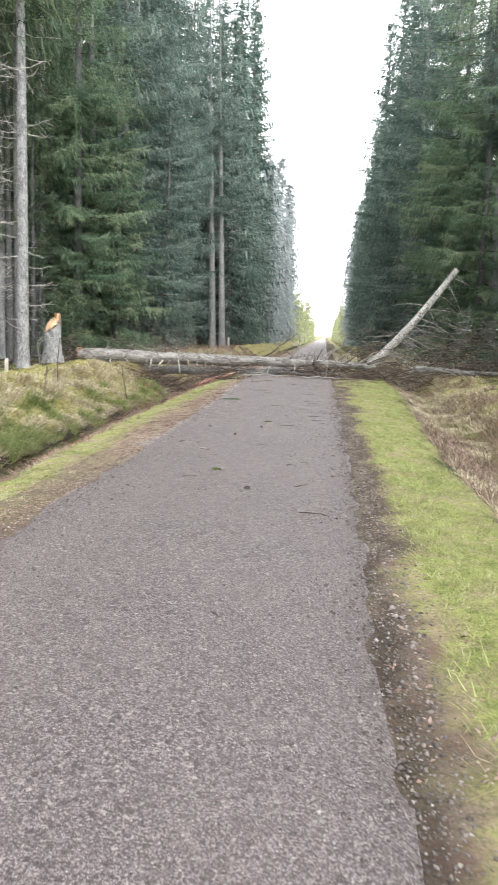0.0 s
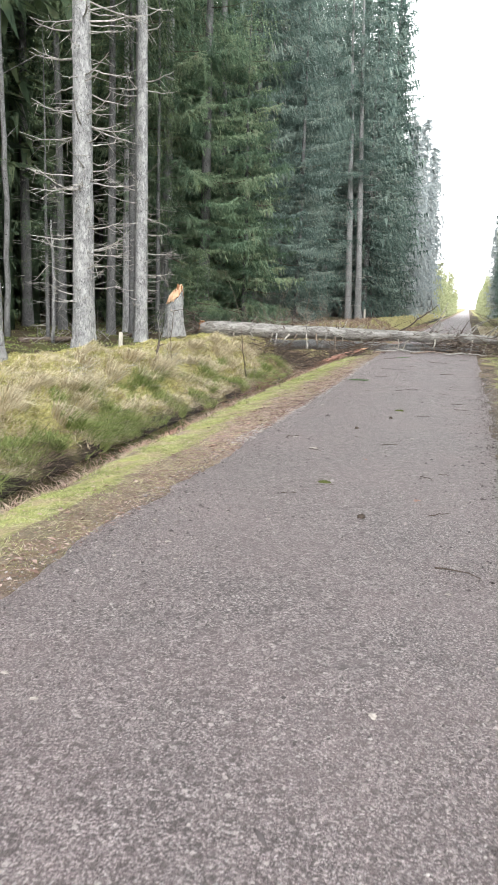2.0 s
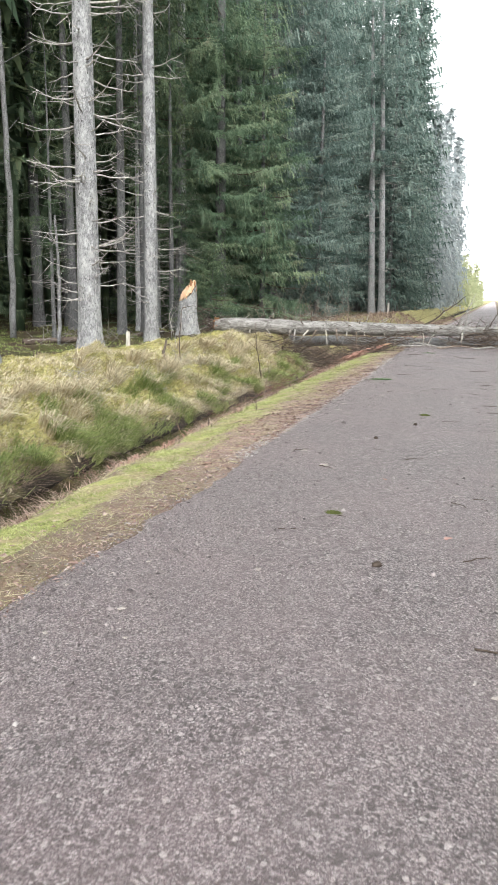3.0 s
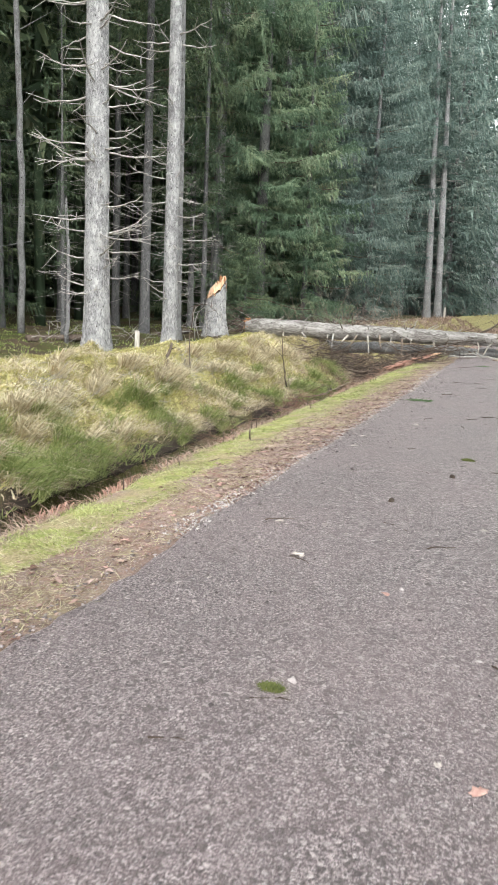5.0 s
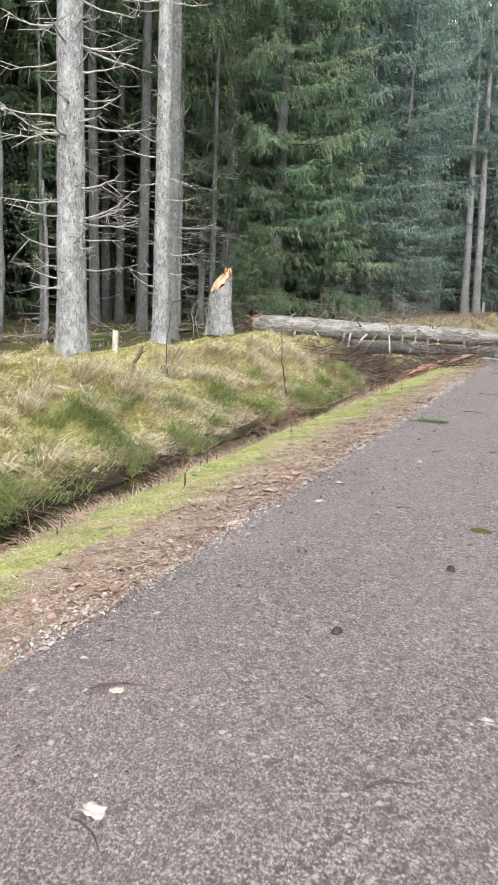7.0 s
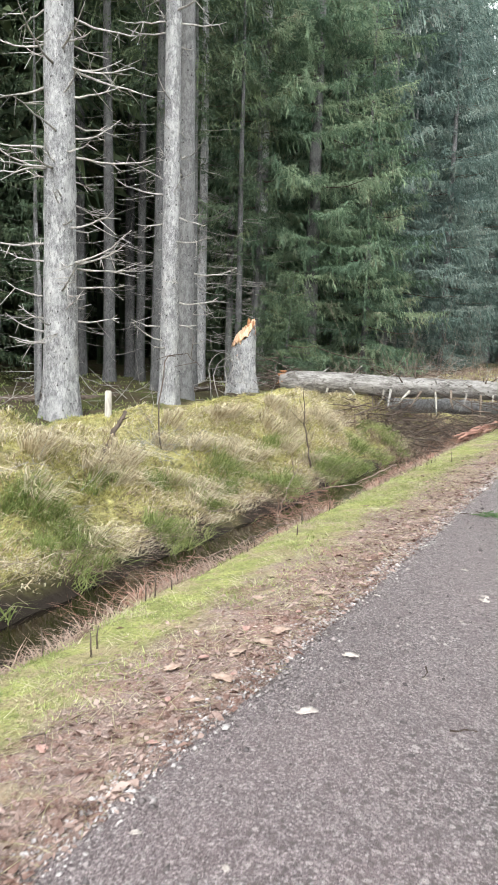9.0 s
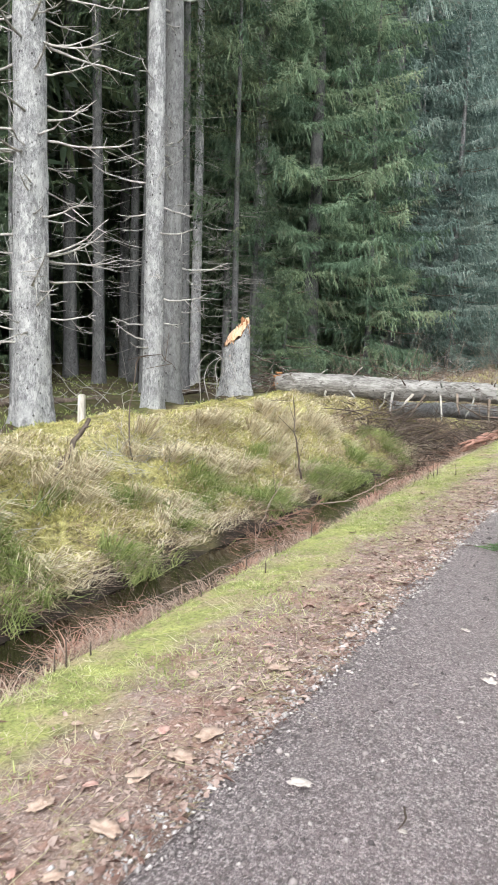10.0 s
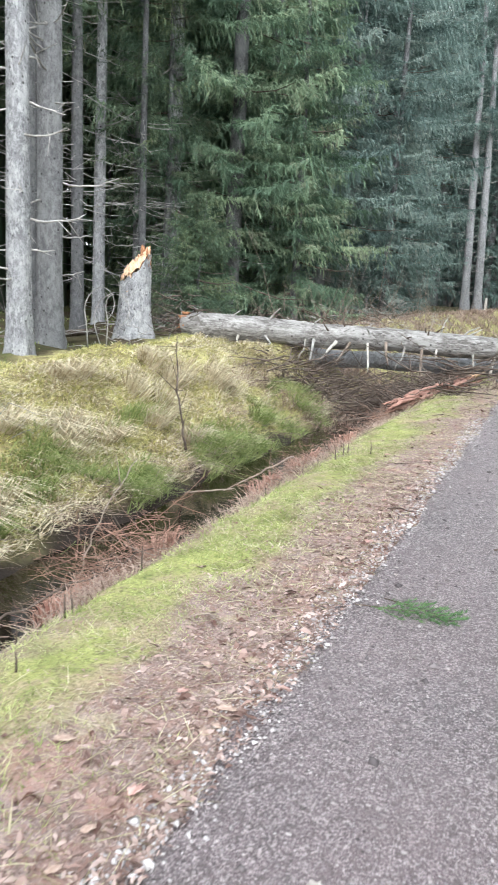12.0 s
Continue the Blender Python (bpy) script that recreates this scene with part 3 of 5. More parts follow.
bush = spruce(15, 3.6, 0.15, 1.7, 0.05, 0.13, 7, 0.10, 5, "small bushy spruce beside the broken stump", M_SPRUCE, M_BARK_DIM, EDGE, boughs=14, tl=0.22)
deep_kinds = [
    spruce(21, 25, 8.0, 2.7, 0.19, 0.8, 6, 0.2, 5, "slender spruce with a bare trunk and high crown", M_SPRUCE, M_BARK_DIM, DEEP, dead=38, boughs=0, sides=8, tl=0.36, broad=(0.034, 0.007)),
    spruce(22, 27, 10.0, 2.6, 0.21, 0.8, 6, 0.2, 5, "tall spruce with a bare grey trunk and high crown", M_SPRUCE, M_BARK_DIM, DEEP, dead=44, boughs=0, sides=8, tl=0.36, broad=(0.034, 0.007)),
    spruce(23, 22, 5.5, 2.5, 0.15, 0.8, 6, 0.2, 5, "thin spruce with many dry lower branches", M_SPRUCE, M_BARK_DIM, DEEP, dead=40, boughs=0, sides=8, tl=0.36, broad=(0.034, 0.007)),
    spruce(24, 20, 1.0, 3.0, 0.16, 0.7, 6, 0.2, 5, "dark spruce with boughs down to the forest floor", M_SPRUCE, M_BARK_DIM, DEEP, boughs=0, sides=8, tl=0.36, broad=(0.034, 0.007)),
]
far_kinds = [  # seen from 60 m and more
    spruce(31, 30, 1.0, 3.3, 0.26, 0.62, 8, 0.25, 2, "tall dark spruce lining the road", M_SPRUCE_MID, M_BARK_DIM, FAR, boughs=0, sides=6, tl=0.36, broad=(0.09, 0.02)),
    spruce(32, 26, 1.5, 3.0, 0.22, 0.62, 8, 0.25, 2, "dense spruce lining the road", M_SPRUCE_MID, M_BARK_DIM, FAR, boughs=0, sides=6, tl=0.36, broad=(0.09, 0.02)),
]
used = set()
planted = []


def plant(kind, x, y, rz=None, size=1.0, label="", tilt=0.0):
    rz = float(rng.random() * 360) if rz is None else rz
    m = pose(x, y, float(gz(x, y)) - 0.02, 0, tilt, 0) @ pose(0, 0, 0, 0, 0, rz) @ Matrix.Diagonal((size, size, size, 1))
    planted.append((x, y))
    if kind.name in used:
        ob = copy_thing(kind, m)
        ob.matrix_basis = m
    else:
        used.add(kind.name)
        ob = kind
        ob.matrix_basis = m
    if label:
        tagged(ob, label)
    return ob


def free(x, y, gap):
    return all((x - a) ** 2 + (y - b) ** 2 > gap * gap for a, b in planted)


# trunks that stand out by themselves
planted += [(-14.43, 33.6), (-14.5, 35.6), (-10.75, 22.75), (-10.1, 25.35), (-10.9, 27.1), (-10.7, 29.7), (-9.4, 16.4)]
for kx, x, y, sc in ((2, -12.8, 33.2, 0.75), (1, -15.9, 30.7, 0.9), (0, -16.9, 33.6, 0.9), (1, -18.7, 32.6, 1.1), (2, -12.9, 24.4, 0.45), (2, -13.2, 20.4, 0.6), (1, -14.2, 16.5, 1.0), (0, -12.9, 28.9, 0.9), (2, -13.3, 35.3, 0.7), (3, -15.8, 22.6, 0.6), (3, -16.8, 26.6, 0.7), (3, -15.4, 18.6, 0.6), (0, -12.6, 30.2, 0.8)):
    plant(deep_kinds[kx], x, y, size=sc)
plant(bush, -11.2, 33.2)
for x, y, sc in ((-12.4, 39.6, 1.1), (-13.6, 44.5, 1.3), (-12.6, 47.0, 1.2), (-15.0, 41.0, 1.3), (-16.2, 46.0, 1.4), (-17.5, 40.0, 1.3), (-14.8, 50.0, 1.4), (-18.5, 44.0, 1.5), (-13.4, 54.0, 1.4)):
    plant(bush, x, y, size=sc, label="small bushy spruce under the taller trees")
for kx, x, y, sc in ((2, -13.6, 36.0, 1.1), (0, -12.2, 37.4, 1.12), (3, -10.6, 38.8, 1.15), (1, -12.6, 41.0, 1.3)):
    plant(edge_kinds[kx], x, y, size=sc)
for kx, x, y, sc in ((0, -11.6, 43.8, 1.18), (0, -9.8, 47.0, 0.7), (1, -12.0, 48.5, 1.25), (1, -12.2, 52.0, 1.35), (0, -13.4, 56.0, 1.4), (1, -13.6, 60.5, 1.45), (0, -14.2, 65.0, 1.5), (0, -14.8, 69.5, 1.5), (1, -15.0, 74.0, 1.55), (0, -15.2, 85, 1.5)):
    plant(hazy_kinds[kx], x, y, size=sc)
for x, y in ((-11.7, 80.0), (-10.75, 80.6)):
    plant(pair_kind, x, y, size=1.15, tilt=-1.8)
for x, y, sc in ((-13.2, 92, 1.4), (-15.6, 95, 1.4), (-14.4, 101, 1.45), (-17.4, 99, 1.4), (-18.4, 106, 1.4), (-12.6, 107, 1.45), (-20.5, 101, 1.4), (-16.2, 88, 1.35), (-18.6, 91, 1.35)):
    plant(far_kinds[int(rng.integers(2))], x, y, size=sc)
for y in np.arange(88, 114, 4.2):
    plant(far_kinds[int(rng.integers(2))], -11.2 + rng.normal(0, 0.4), y, size=rng.uniform(1.3, 1.5))
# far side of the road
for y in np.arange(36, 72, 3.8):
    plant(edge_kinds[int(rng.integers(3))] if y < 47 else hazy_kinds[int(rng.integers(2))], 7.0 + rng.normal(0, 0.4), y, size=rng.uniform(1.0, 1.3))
plant(edge_kinds[2], 8.6, 31.0, size=1.0)
plant(pair_kind, 7.35, 35.6, size=0.85, label="spruce with a bare grey trunk behind fallen branches")
for y in np.arange(72, 150, 4.4):
    plant(far_kinds[int(rng.integers(2))], 6.4 + rng.normal(0, 0.5), y, size=rng.uniform(0.85, 1.2))
# unseen spruces beside and behind the walk, added to enclose the light
for y in np.arange(-26, 34, 5.5):
    plant(deep_kinds[int(rng.integers(4))], 10.5 + rng.normal(0, 1), y, size=rng.uniform(0.9, 1.1))
# the wood behind the edges
for x0, x1, y0, y1, n in ((-30, -12.5, -12, 34, 95), (-28, -13.5, 36, 90, 38), (11, 22, 5, 90, 22)):
    for _ in range(n * 4):
        x, y = rng.uniform(x0, x1), rng.uniform(y0, y1)
        if n and free(x, y, 2.3) and not (x > -13.5 and 12 < y < 31 and x < 0):
            plant(deep_kinds[3] if x < -22 and rng.random() < 0.7 else deep_kinds[int(rng.integers(3))], x, y, size=rng.uniform(0.85, 1.15))
            n -= 1


def far_wood(name, label, spots, seed, material, H, hb, R):
    """Trees too far off or too deep in the wood to be told apart."""
    g = np.random.default_rng(seed)
    kinds = [spruce_crown(g, H * k, hb, R, 1.25, 6, 0.55, 1, 0.95, (0.14, 0.04)) for k in (0.9, 1.0, 1.15)]
    out = Soup()
    for x, y, sc in spots:
        c = kinds[int(g.integers(3))]
        V, F = np.concatenate(c.V), np.concatenate(c.F)
        a = g.random() * 6.283
        T = np.concatenate(c.T)
        W = np.stack([V[:, 0] * math.cos(a) - V[:, 1] * math.sin(a), V[:, 0] * math.sin(a) + V[:, 1] * math.cos(a), V[:, 2]], -1) * sc
        z = float(gz(x, y))
        out.add(W + [x, y, z], F, T)
        out.add(*tube([(x, y, z - 0.2), (x, y, z + H * 0.5 * sc), (x, y, z + H * 0.9 * sc)], [0.2, 0.14, 0.03], 6))
    thing(name, label, "trees", kind="stuff", me=out.mesh(name, material))


far_wood("deep_forest", "dark depth of the spruce forest", [(x + rng.normal(0, 0.8), y + rng.normal(0, 0.8), rng.uniform(0.9, 1.2)) for x, y0 in ((-33, 0), (-37, 2), (-42, 0), (-50, 2), (-60, 1), (-72, 3)) for y in np.arange(-14 + y0, 100, 3.6)], 901, M_SPRUCE, 21, 0.5, 3.0)
far_wood("deep_forest", "high dark canopy of the spruce forest", [(x + rng.normal(0, 0.9), y + rng.normal(0, 0.9), rng.uniform(0.9, 1.2)) for x, y0 in ((-18.5, 0), (-22.5, 2), (-27, 1)) for y in np.arange(6 + y0, 92, 4.0)], 905, M_SPRUCE, 29, 7.5, 3.4)
# includes unseen rows behind the camera that only hem in the sky light
far_wood("deep_forest", "spruce forest behind the road edge, with unseen trees added to enclose the light", [(x + rng.normal(0, 0.8), y + rng.normal(0, 0.8), rng.uniform(0.9, 1.2)) for x in (13, 25) for y in np.arange(-30, 100, 6.5)] + [(x, -34 + rng.normal(0, 2), 1.1) for x in (-30, -24, -18, -12, 11, 17)], 902, M_SPRUCE, 23, 0.8, 3.0)
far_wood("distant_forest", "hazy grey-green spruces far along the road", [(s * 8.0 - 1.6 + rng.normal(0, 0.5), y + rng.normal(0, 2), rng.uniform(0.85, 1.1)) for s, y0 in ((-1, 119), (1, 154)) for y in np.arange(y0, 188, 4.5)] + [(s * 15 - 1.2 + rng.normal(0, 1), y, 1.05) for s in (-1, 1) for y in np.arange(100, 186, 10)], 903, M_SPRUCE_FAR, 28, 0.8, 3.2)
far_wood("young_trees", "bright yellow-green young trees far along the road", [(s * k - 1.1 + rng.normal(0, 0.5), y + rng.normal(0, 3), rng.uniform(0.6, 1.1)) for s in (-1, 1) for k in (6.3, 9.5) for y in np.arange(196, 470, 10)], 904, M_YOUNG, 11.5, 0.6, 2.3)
for k in edge_kinds + hazy_kinds + deep_kinds + far_kinds:
    if k.name not in used:
        plant(k, -29, float(rng.uniform(60, 95)))


def big_trunk(x, y, H, r, crown_at, R, label, limbs_at, seed, bark, lean=(0, 0)):
    """A large bare-stemmed spruce whose dry branches can be told apart."""
    g = np.random.default_rng(seed)
    t = thing("spruce_tree", label, "tree", "large spruces on the ditch bank", at=(x, y, float(gz(x, y))))
    stem = part("trunk", trunk_mesh(g, H, r, 70, 28, bark, lean, 0.22, 0.1, 0.10), t)
    part("crown", spruce_crown(g, H, crown_at, R, 0.5, 6, 0.16, 3).mesh("crown", M_SPRUCE), t)["kind"] = "stuff"
    part("bough_wood", limbs(g, H, crown_at, R, 40).mesh("bough_wood", M_DEAD_DARK), t)["kind"] = "stuff"
    n, z0, z1, L = limbs_at
    for z in np.sort(g.uniform(z0, z1, n)):
        up = np.clip((z - z0) / (z1 - z0), 0, 1)
        az = g.random() * 6.283
        ln = L * g.uniform(0.35, 1.0) * (0.6 + 0.5 * up)
        rise = (g.uniform(-0.35, 0.1), g.uniform(0.05, 0.5))
        part("branch", dead_limb(g, z, az, ln, 0.010 + 0.010 * ln, rise, r * (1 - 0.9 * z / H)).mesh("branch", M_DEAD), stem, "bare dry grey branch")
    return t


big_trunk(-10.75, 22.75, 29, 0.31, 10.3, 3.3, "large pale grey spruce with bare dry branches on the bank", (92, 1.3, 11.0, 2.0), 41, M_BARK)
big_trunk(-10.1, 25.35, 27, 0.195, 12.0, 2.8, "grey spruce with knots and few dry branches", (26, 1.2, 11.5, 1.4), 42, M_BARK)
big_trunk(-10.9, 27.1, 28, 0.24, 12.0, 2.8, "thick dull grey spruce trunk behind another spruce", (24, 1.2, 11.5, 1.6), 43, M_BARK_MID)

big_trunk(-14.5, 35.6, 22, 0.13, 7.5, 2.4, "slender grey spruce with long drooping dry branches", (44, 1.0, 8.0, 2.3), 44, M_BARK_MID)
big_trunk(-14.43, 33.6, 24, 0.17, 9.0, 2.6, "straight pale grey spruce trunk with thin dry branches", (22, 1.2, 9.0, 1.4), 45, M_BARK)


def broken_stump(x, y, r, low, high, low_az, label, seed, fresh):
    """A snapped trunk: a bark shell with a sloping, splintered top and a face of torn wood."""
    g = np.random.default_rng(seed)
    t = thing("broken_stump", label, "stump", at=(x, y, float(gz(x, y))))
    sides, rings = 44, 30
    a = np.linspace(0, 2 * math.pi, sides, endpoint=False)
    top = low + (high - low) * (0.5 - 0.5 * np.cos(a - low_az)) ** 1.3 + g.uniform(-0.06, 0.06, sides)
    V = []
    for i in range(rings):
        s = i / (rings - 1)
        z = -0.2 + (top + 0.2) * s
        rr = r * (1 + 0.26 * np.exp(-np.maximum(z, 0) / 0.4) * (1 + 0.4 * np.sin(a * 5 + 1))) * (1 - 0.08 * s) * (1 + 0.03 * np.sin(a * 7 + z * 3) + 0.02 * g.normal(0, 1, sides))
        V.append(np.stack([rr * np.cos(a), rr * np.sin(a), z], -1))
    V = np.concatenate(V)
    i, j = np.meshgrid(np.arange(rings - 1), np.arange(sides), indexing="ij")
    q = np.stack([i * sides + j, i * sides + (j + 1) % sides, (i + 1) * sides + (j + 1) % sides, (i + 1) * sides + j], -1).reshape(-1, 4)
    bark = part("bark", mesh_of("bark", V, q, M_BARK if fresh else M_BARK_MID, True), t)
    # the torn face: a rough fibrous surface that rises towards the high side
    rad = np.linspace(0, 0.93, 12)
    top_r = np.concatenate([top, top[:1]])
    P, F = [], []
    for k, f in enumerate(rad):
        z = top * f + (low + (high - low) * 0.55) * (1 - f) + 0.10 * np.sin(f * 3.1) + g.uniform(-0.09, 0.09, sides) * (0.4 + 0.6 * f)
        P.append(np.stack([r * 0.98 * f * np.cos(a), r * 0.98 * f * np.sin(a), z], -1))
    for k in range(11):
        for m in range(sides):
            n = (m + 1) % sides
            F.append([k * sides + m, k * sides + n, (k + 1) * sides + n, (k + 1) * sides + m])
    face = part("torn_face", mesh_of("torn_face", np.concatenate(P), F, M_WOOD if fresh else M_DEAD_DARK), t, "bright fresh split wood" if fresh else "torn grey-brown wood")
    # splinters
    for group_name, n, az, sp, mat_, lift in (("splinter", 26, low_az, 0.9, M_WOOD if fresh else M_DEAD, 0.20), ("broken_slab", 16, low_az + math.pi, 0.5, M_WOOD_DARK if fresh else M_DEAD_DARK, 0.13)):
        for _ in range(n):
            b = az + g.normal(0, sp)
            k = int((b % 6.2832) / 6.2832 * sides) % sides
            d = r * g.uniform(0.35, 0.8)
            zt = top[k] + g.uniform(0.0, lift)
            c = np.array([d * math.cos(b), d * math.sin(b), 0])
            P = np.array([c + [0, 0, top[k] - 0.3], c + [0, 0, top[k] - 0.05], c * 0.97 + [g.normal(0, 0.02), g.normal(0, 0.02), zt]])
            w = g.uniform(0.02, 0.06)
            V, F = tube(P, [w, w * 0.9, w * 0.12], 5, 0.5, True, int(g.integers(1e6)))
            part(group_name, mesh_of(group_name, V, F, mat_), face if group_name == "splinter" else bark)
    return t


broken_stump(-10.6, 29.5, 0.34, 1.16, 1.80, radians(-135), "snapped grey spruce stump with bright fresh orange wood", 51, True)
broken_stump(-9.85, 16.8, 0.29, 1.55, 1.8, radians(-30), "snapped grey spruce stump with a jagged top", 52, False)


# ---- the fallen tree across the road ----
LOG = np.array([[-9.75, 30.15, 0.63], [-6.85, 30.55, 0.60], [-4.7, 30.85, 0.59], [-2.6, 31.15, 0.58], [-0.55, 31.45, 0.57], [0.9, 31.65, 0.54], [2.1, 31.85, 0.50]])


def along(x):
    return np.stack([np.asarray(x, float), np.interp(x, LOG[:, 0], LOG[:, 1]), np.interp(x, LOG[:, 0], LOG[:, 2])], -1)


def log_radius(x):
    return np.interp(x, [-9.75, -4.7, 0.9, 2.1], [0.275, 0.22, 0.145, 0.12])


def fallen_tree():
    g = np.random.default_rng(61)
    t = thing("fallen_tree", "fallen grey spruce trunk lying across ditch and road", "fallen tree")
    x = np.linspace(-9.75, 2.1, 110)
    P = along(x)
    P[:, 2] += 0.012 * np.sin(x * 2.1)
    P[:, 1] += 0.05 * np.sin(x * 0.9 + 1)
    an = np.linspace(0, 2 * math.pi, 26, endpoint=False)
    lump = 0.95 + 0.13 * vnoise(x[:, None] * np.ones(26), an[None] * np.ones((110, 1)) * 1.5, 0.5, 31) + 0.08 * (vnoise(x, 0 * x, 0.8, 33) - 0.5)[:, None]
    V, F = tube(P, log_radius(x)[:, None] * np.interp(x, [-9.75, -9.45], [0.72, 1])[:, None] * lump, 26, 0.12, True, 5)
    stem = part("trunk", mesh_of("trunk", V, F, M_LOG, True), t)
    butt = Soup()
    for _ in range(40):
        b, rad = g.random() * 6.283, 0.24 * math.sqrt(g.random())
        p = np.array([-9.72, 30.15 + rad * math.cos(b), 0.63 + rad * math.sin(b)])
        L = g.uniform(0.02, 0.12)
        butt.add(*tube(np.array([p + [0.1, 0, 0], p, p + [-L, g.normal(0, 0.02), g.normal(0, 0.02)]]), [0.035, 0.03, 0.006], 5))
    part("torn_butt", butt.mesh("torn_butt", M_WOOD_DARK), stem, "torn brown wood at the broken end")
    for sx in (-9.3, -9.05, -8.4, -7.9, -7.0, -6.85, -6.4, -6.05, -5.75, -5.4, -5.05, -4.7, -4.4, -3.75, -3.3, -2.55, -2.0, -1.2, -0.5, 0.2):
        p = along(sx)
        L = g.uniform(0.28, 0.6) if sx > -7.2 else g.uniform(0.1, 0.22)
        q = p + [g.normal(0, 0.05), -log_radius(sx) * 0.75, -log_radius(sx) * g.uniform(0.2, 0.6)]
        e = q + [g.normal(0.04, 0.14), g.uniform(-0.2, -0.02), -min(L, q[2] - float(gz(q[0], q[1])) if sx > -3 else L)]
        w = g.uniform(0.6, 1.15)
        V, F = tube(np.array([q + [0, 0.08, 0.06], q, q * 0.6 + e * 0.4 + g.normal(0, 0.03, 3), q * 0.25 + e * 0.75 + g.normal(0, 0.025, 3), e]), np.array([0.04, 0.032, 0.024, 0.021, 0.01]) * w, 7, 0.4, True, int(g.integers(1e6)))
        part("branch_stub", mesh_of("branch_stub", V, F, (M_POST, M_POST, M_DEAD, M_SHRUB)[int(g.integers(4))]), stem, "pale barkless branch stub")
    for sx in np.concatenate([g.uniform(-9.2, -1.5, 30), g.uniform(-2.5, 2.1, 34)]):
        p = along(sx)
        L = g.uniform(0.12, 0.5) if sx < -1.5 else g.uniform(0.4, 1.3)
        d = np.array([g.normal(0.45, 0.3), g.normal(0, 0.5), abs(g.normal(0.35, 0.3)) + 0.1])
        d /= np.linalg.norm(d)
        s = np.linspace(0, 1, 5)
        Q = p + d * (log_radius(sx) * 0.8 + L * s)[:, None] + np.array([0.1, 0, -0.12]) * (L * s ** 2)[:, None] + g.normal(0, 0.02 * L, (5, 3))
        V, F = tube(Q, 0.02 * (1 - 0.8 * s) + 0.004, 5)
        part("branch", mesh_of("branch", V, F, M_DEAD if g.random() < 0.6 else M_DEAD_DARK), stem, "bare broken branch")


fallen_tree()


def second_log():
    t = thing("fallen_log", "thinner dark fallen log under the large one", "fallen tree")
    x = np.linspace(-7.3, 0.4, 40)
    P = np.stack([x, 31.35 + 0.06 * (x + 7.3), np.interp(x, [-7.3, -4, 0.4], [0.06, 0.12, 0.16]) + 0.02 * np.sin(x * 3)], -1)
    V, F = tube(P, np.interp(x, [-7.3, 0.4], [0.19, 0.12]), 18, 0.28, True, 9)
    part("trunk", mesh_of("trunk", V, F, M_BARK_MID, True), t)


second_log()


def broken_top():
    """The snapped-off top of the fallen tree, lying beyond the road."""
    g = np.random.default_rng(66)
    t = thing("fallen_treetop", "dark snapped treetop with a pale broken end", "fallen tree")
    s = np.linspace(0, 1, 34)
    P = np.array([3.65, 32.0, 0.46]) + np.array([4.4, 0.4, -0.1]) * s[:, None]
    P[:, 2] += 0.03 * np.sin(s * 9)
    V, F = tube(P, 0.13 - 0.07 * s, 14, 0.3, True, 12)
    stem = part("trunk", mesh_of("trunk", V, F, M_LOG, True), t)
    for _ in range(16):
        b, rad = g.random() * 6.283, 0.1 * math.sqrt(g.random())
        p = np.array([3.66, 32.0 + rad * math.cos(b), 0.46 + rad * math.sin(b)])
        V, F = tube(np.array([p + [0.12, 0, 0], p, p + [-g.uniform(0.05, 0.3), g.normal(0, 0.02), g.normal(0, 0.03)]]), [0.03, 0.028, 0.005], 5)
        part("splinter", mesh_of("splinter", V, F, M_POST), stem, "pale torn wood")
    for _ in range(30):
        k = int(g.integers(3, 33))
        d = np.array([g.normal(0.5, 0.4), g.normal(0, 0.7), g.normal(0.25, 0.5)])
        u = np.linspace(0, 1, 5)
        L = g.uniform(0.4, 1.5)
        Q = P[k] + d / np.linalg.norm(d) * (L * u)[:, None] + g.normal(0, 0.02 * L, (5, 3))
        Q[:, 2] = np.maximum(Q[:, 2], gz(Q[:, 0], Q[:, 1]) + 0.01)
        V, F = tube(Q, 0.018 * (1 - 0.8 * u) + 0.004, 4)
        part("branch", mesh_of("branch", V, F, M_DEAD if g.random() < 0.5 else M_DEAD_DARK), stem, "bare broken branch")


broken_top()


def leaning_trunk():
    g = np.random.default_rng(71)
    t = thing("leaning_dead_tree", "pale broken trunk leaning among branches beside the road", "fallen tree")
    s = np.linspace(0, 1, 30)
    P = np.array([1.75, 34.0, 0.2]) + np.array([3.75, 0.4, 4.5]) * s[:, None]
    P[:, 2] -= 0.25 * np.sin(s * math.pi)
    V, F = tube(P, 0.19 - 0.07 * s, 16, 0.1, True, 3)
    stem = part("trunk", mesh_of("trunk", V, F, M_PALE, True), t)
    for _ in range(26):
        k = int(g.integers(6, 29))
        d = g.normal(0, 1, 3) * [0.9, 0.6, 0.35] + [0.6, -0.2, -0.15]
        L = g.uniform(0.6, 2.0)
        u = np.linspace(0, 1, 5)
        Q = P[k] + d / np.linalg.norm(d) * (L * u)[:, None] + np.array([0, 0, -0.25]) * (L * u ** 2)[:, None]
        V, F = tube(Q, 0.022 * (1 - 0.8 * u) + 0.004, 4)
        part("branch", mesh_of("branch", V, F, M_DEAD), stem, "bare dry branch")


leaning_trunk()


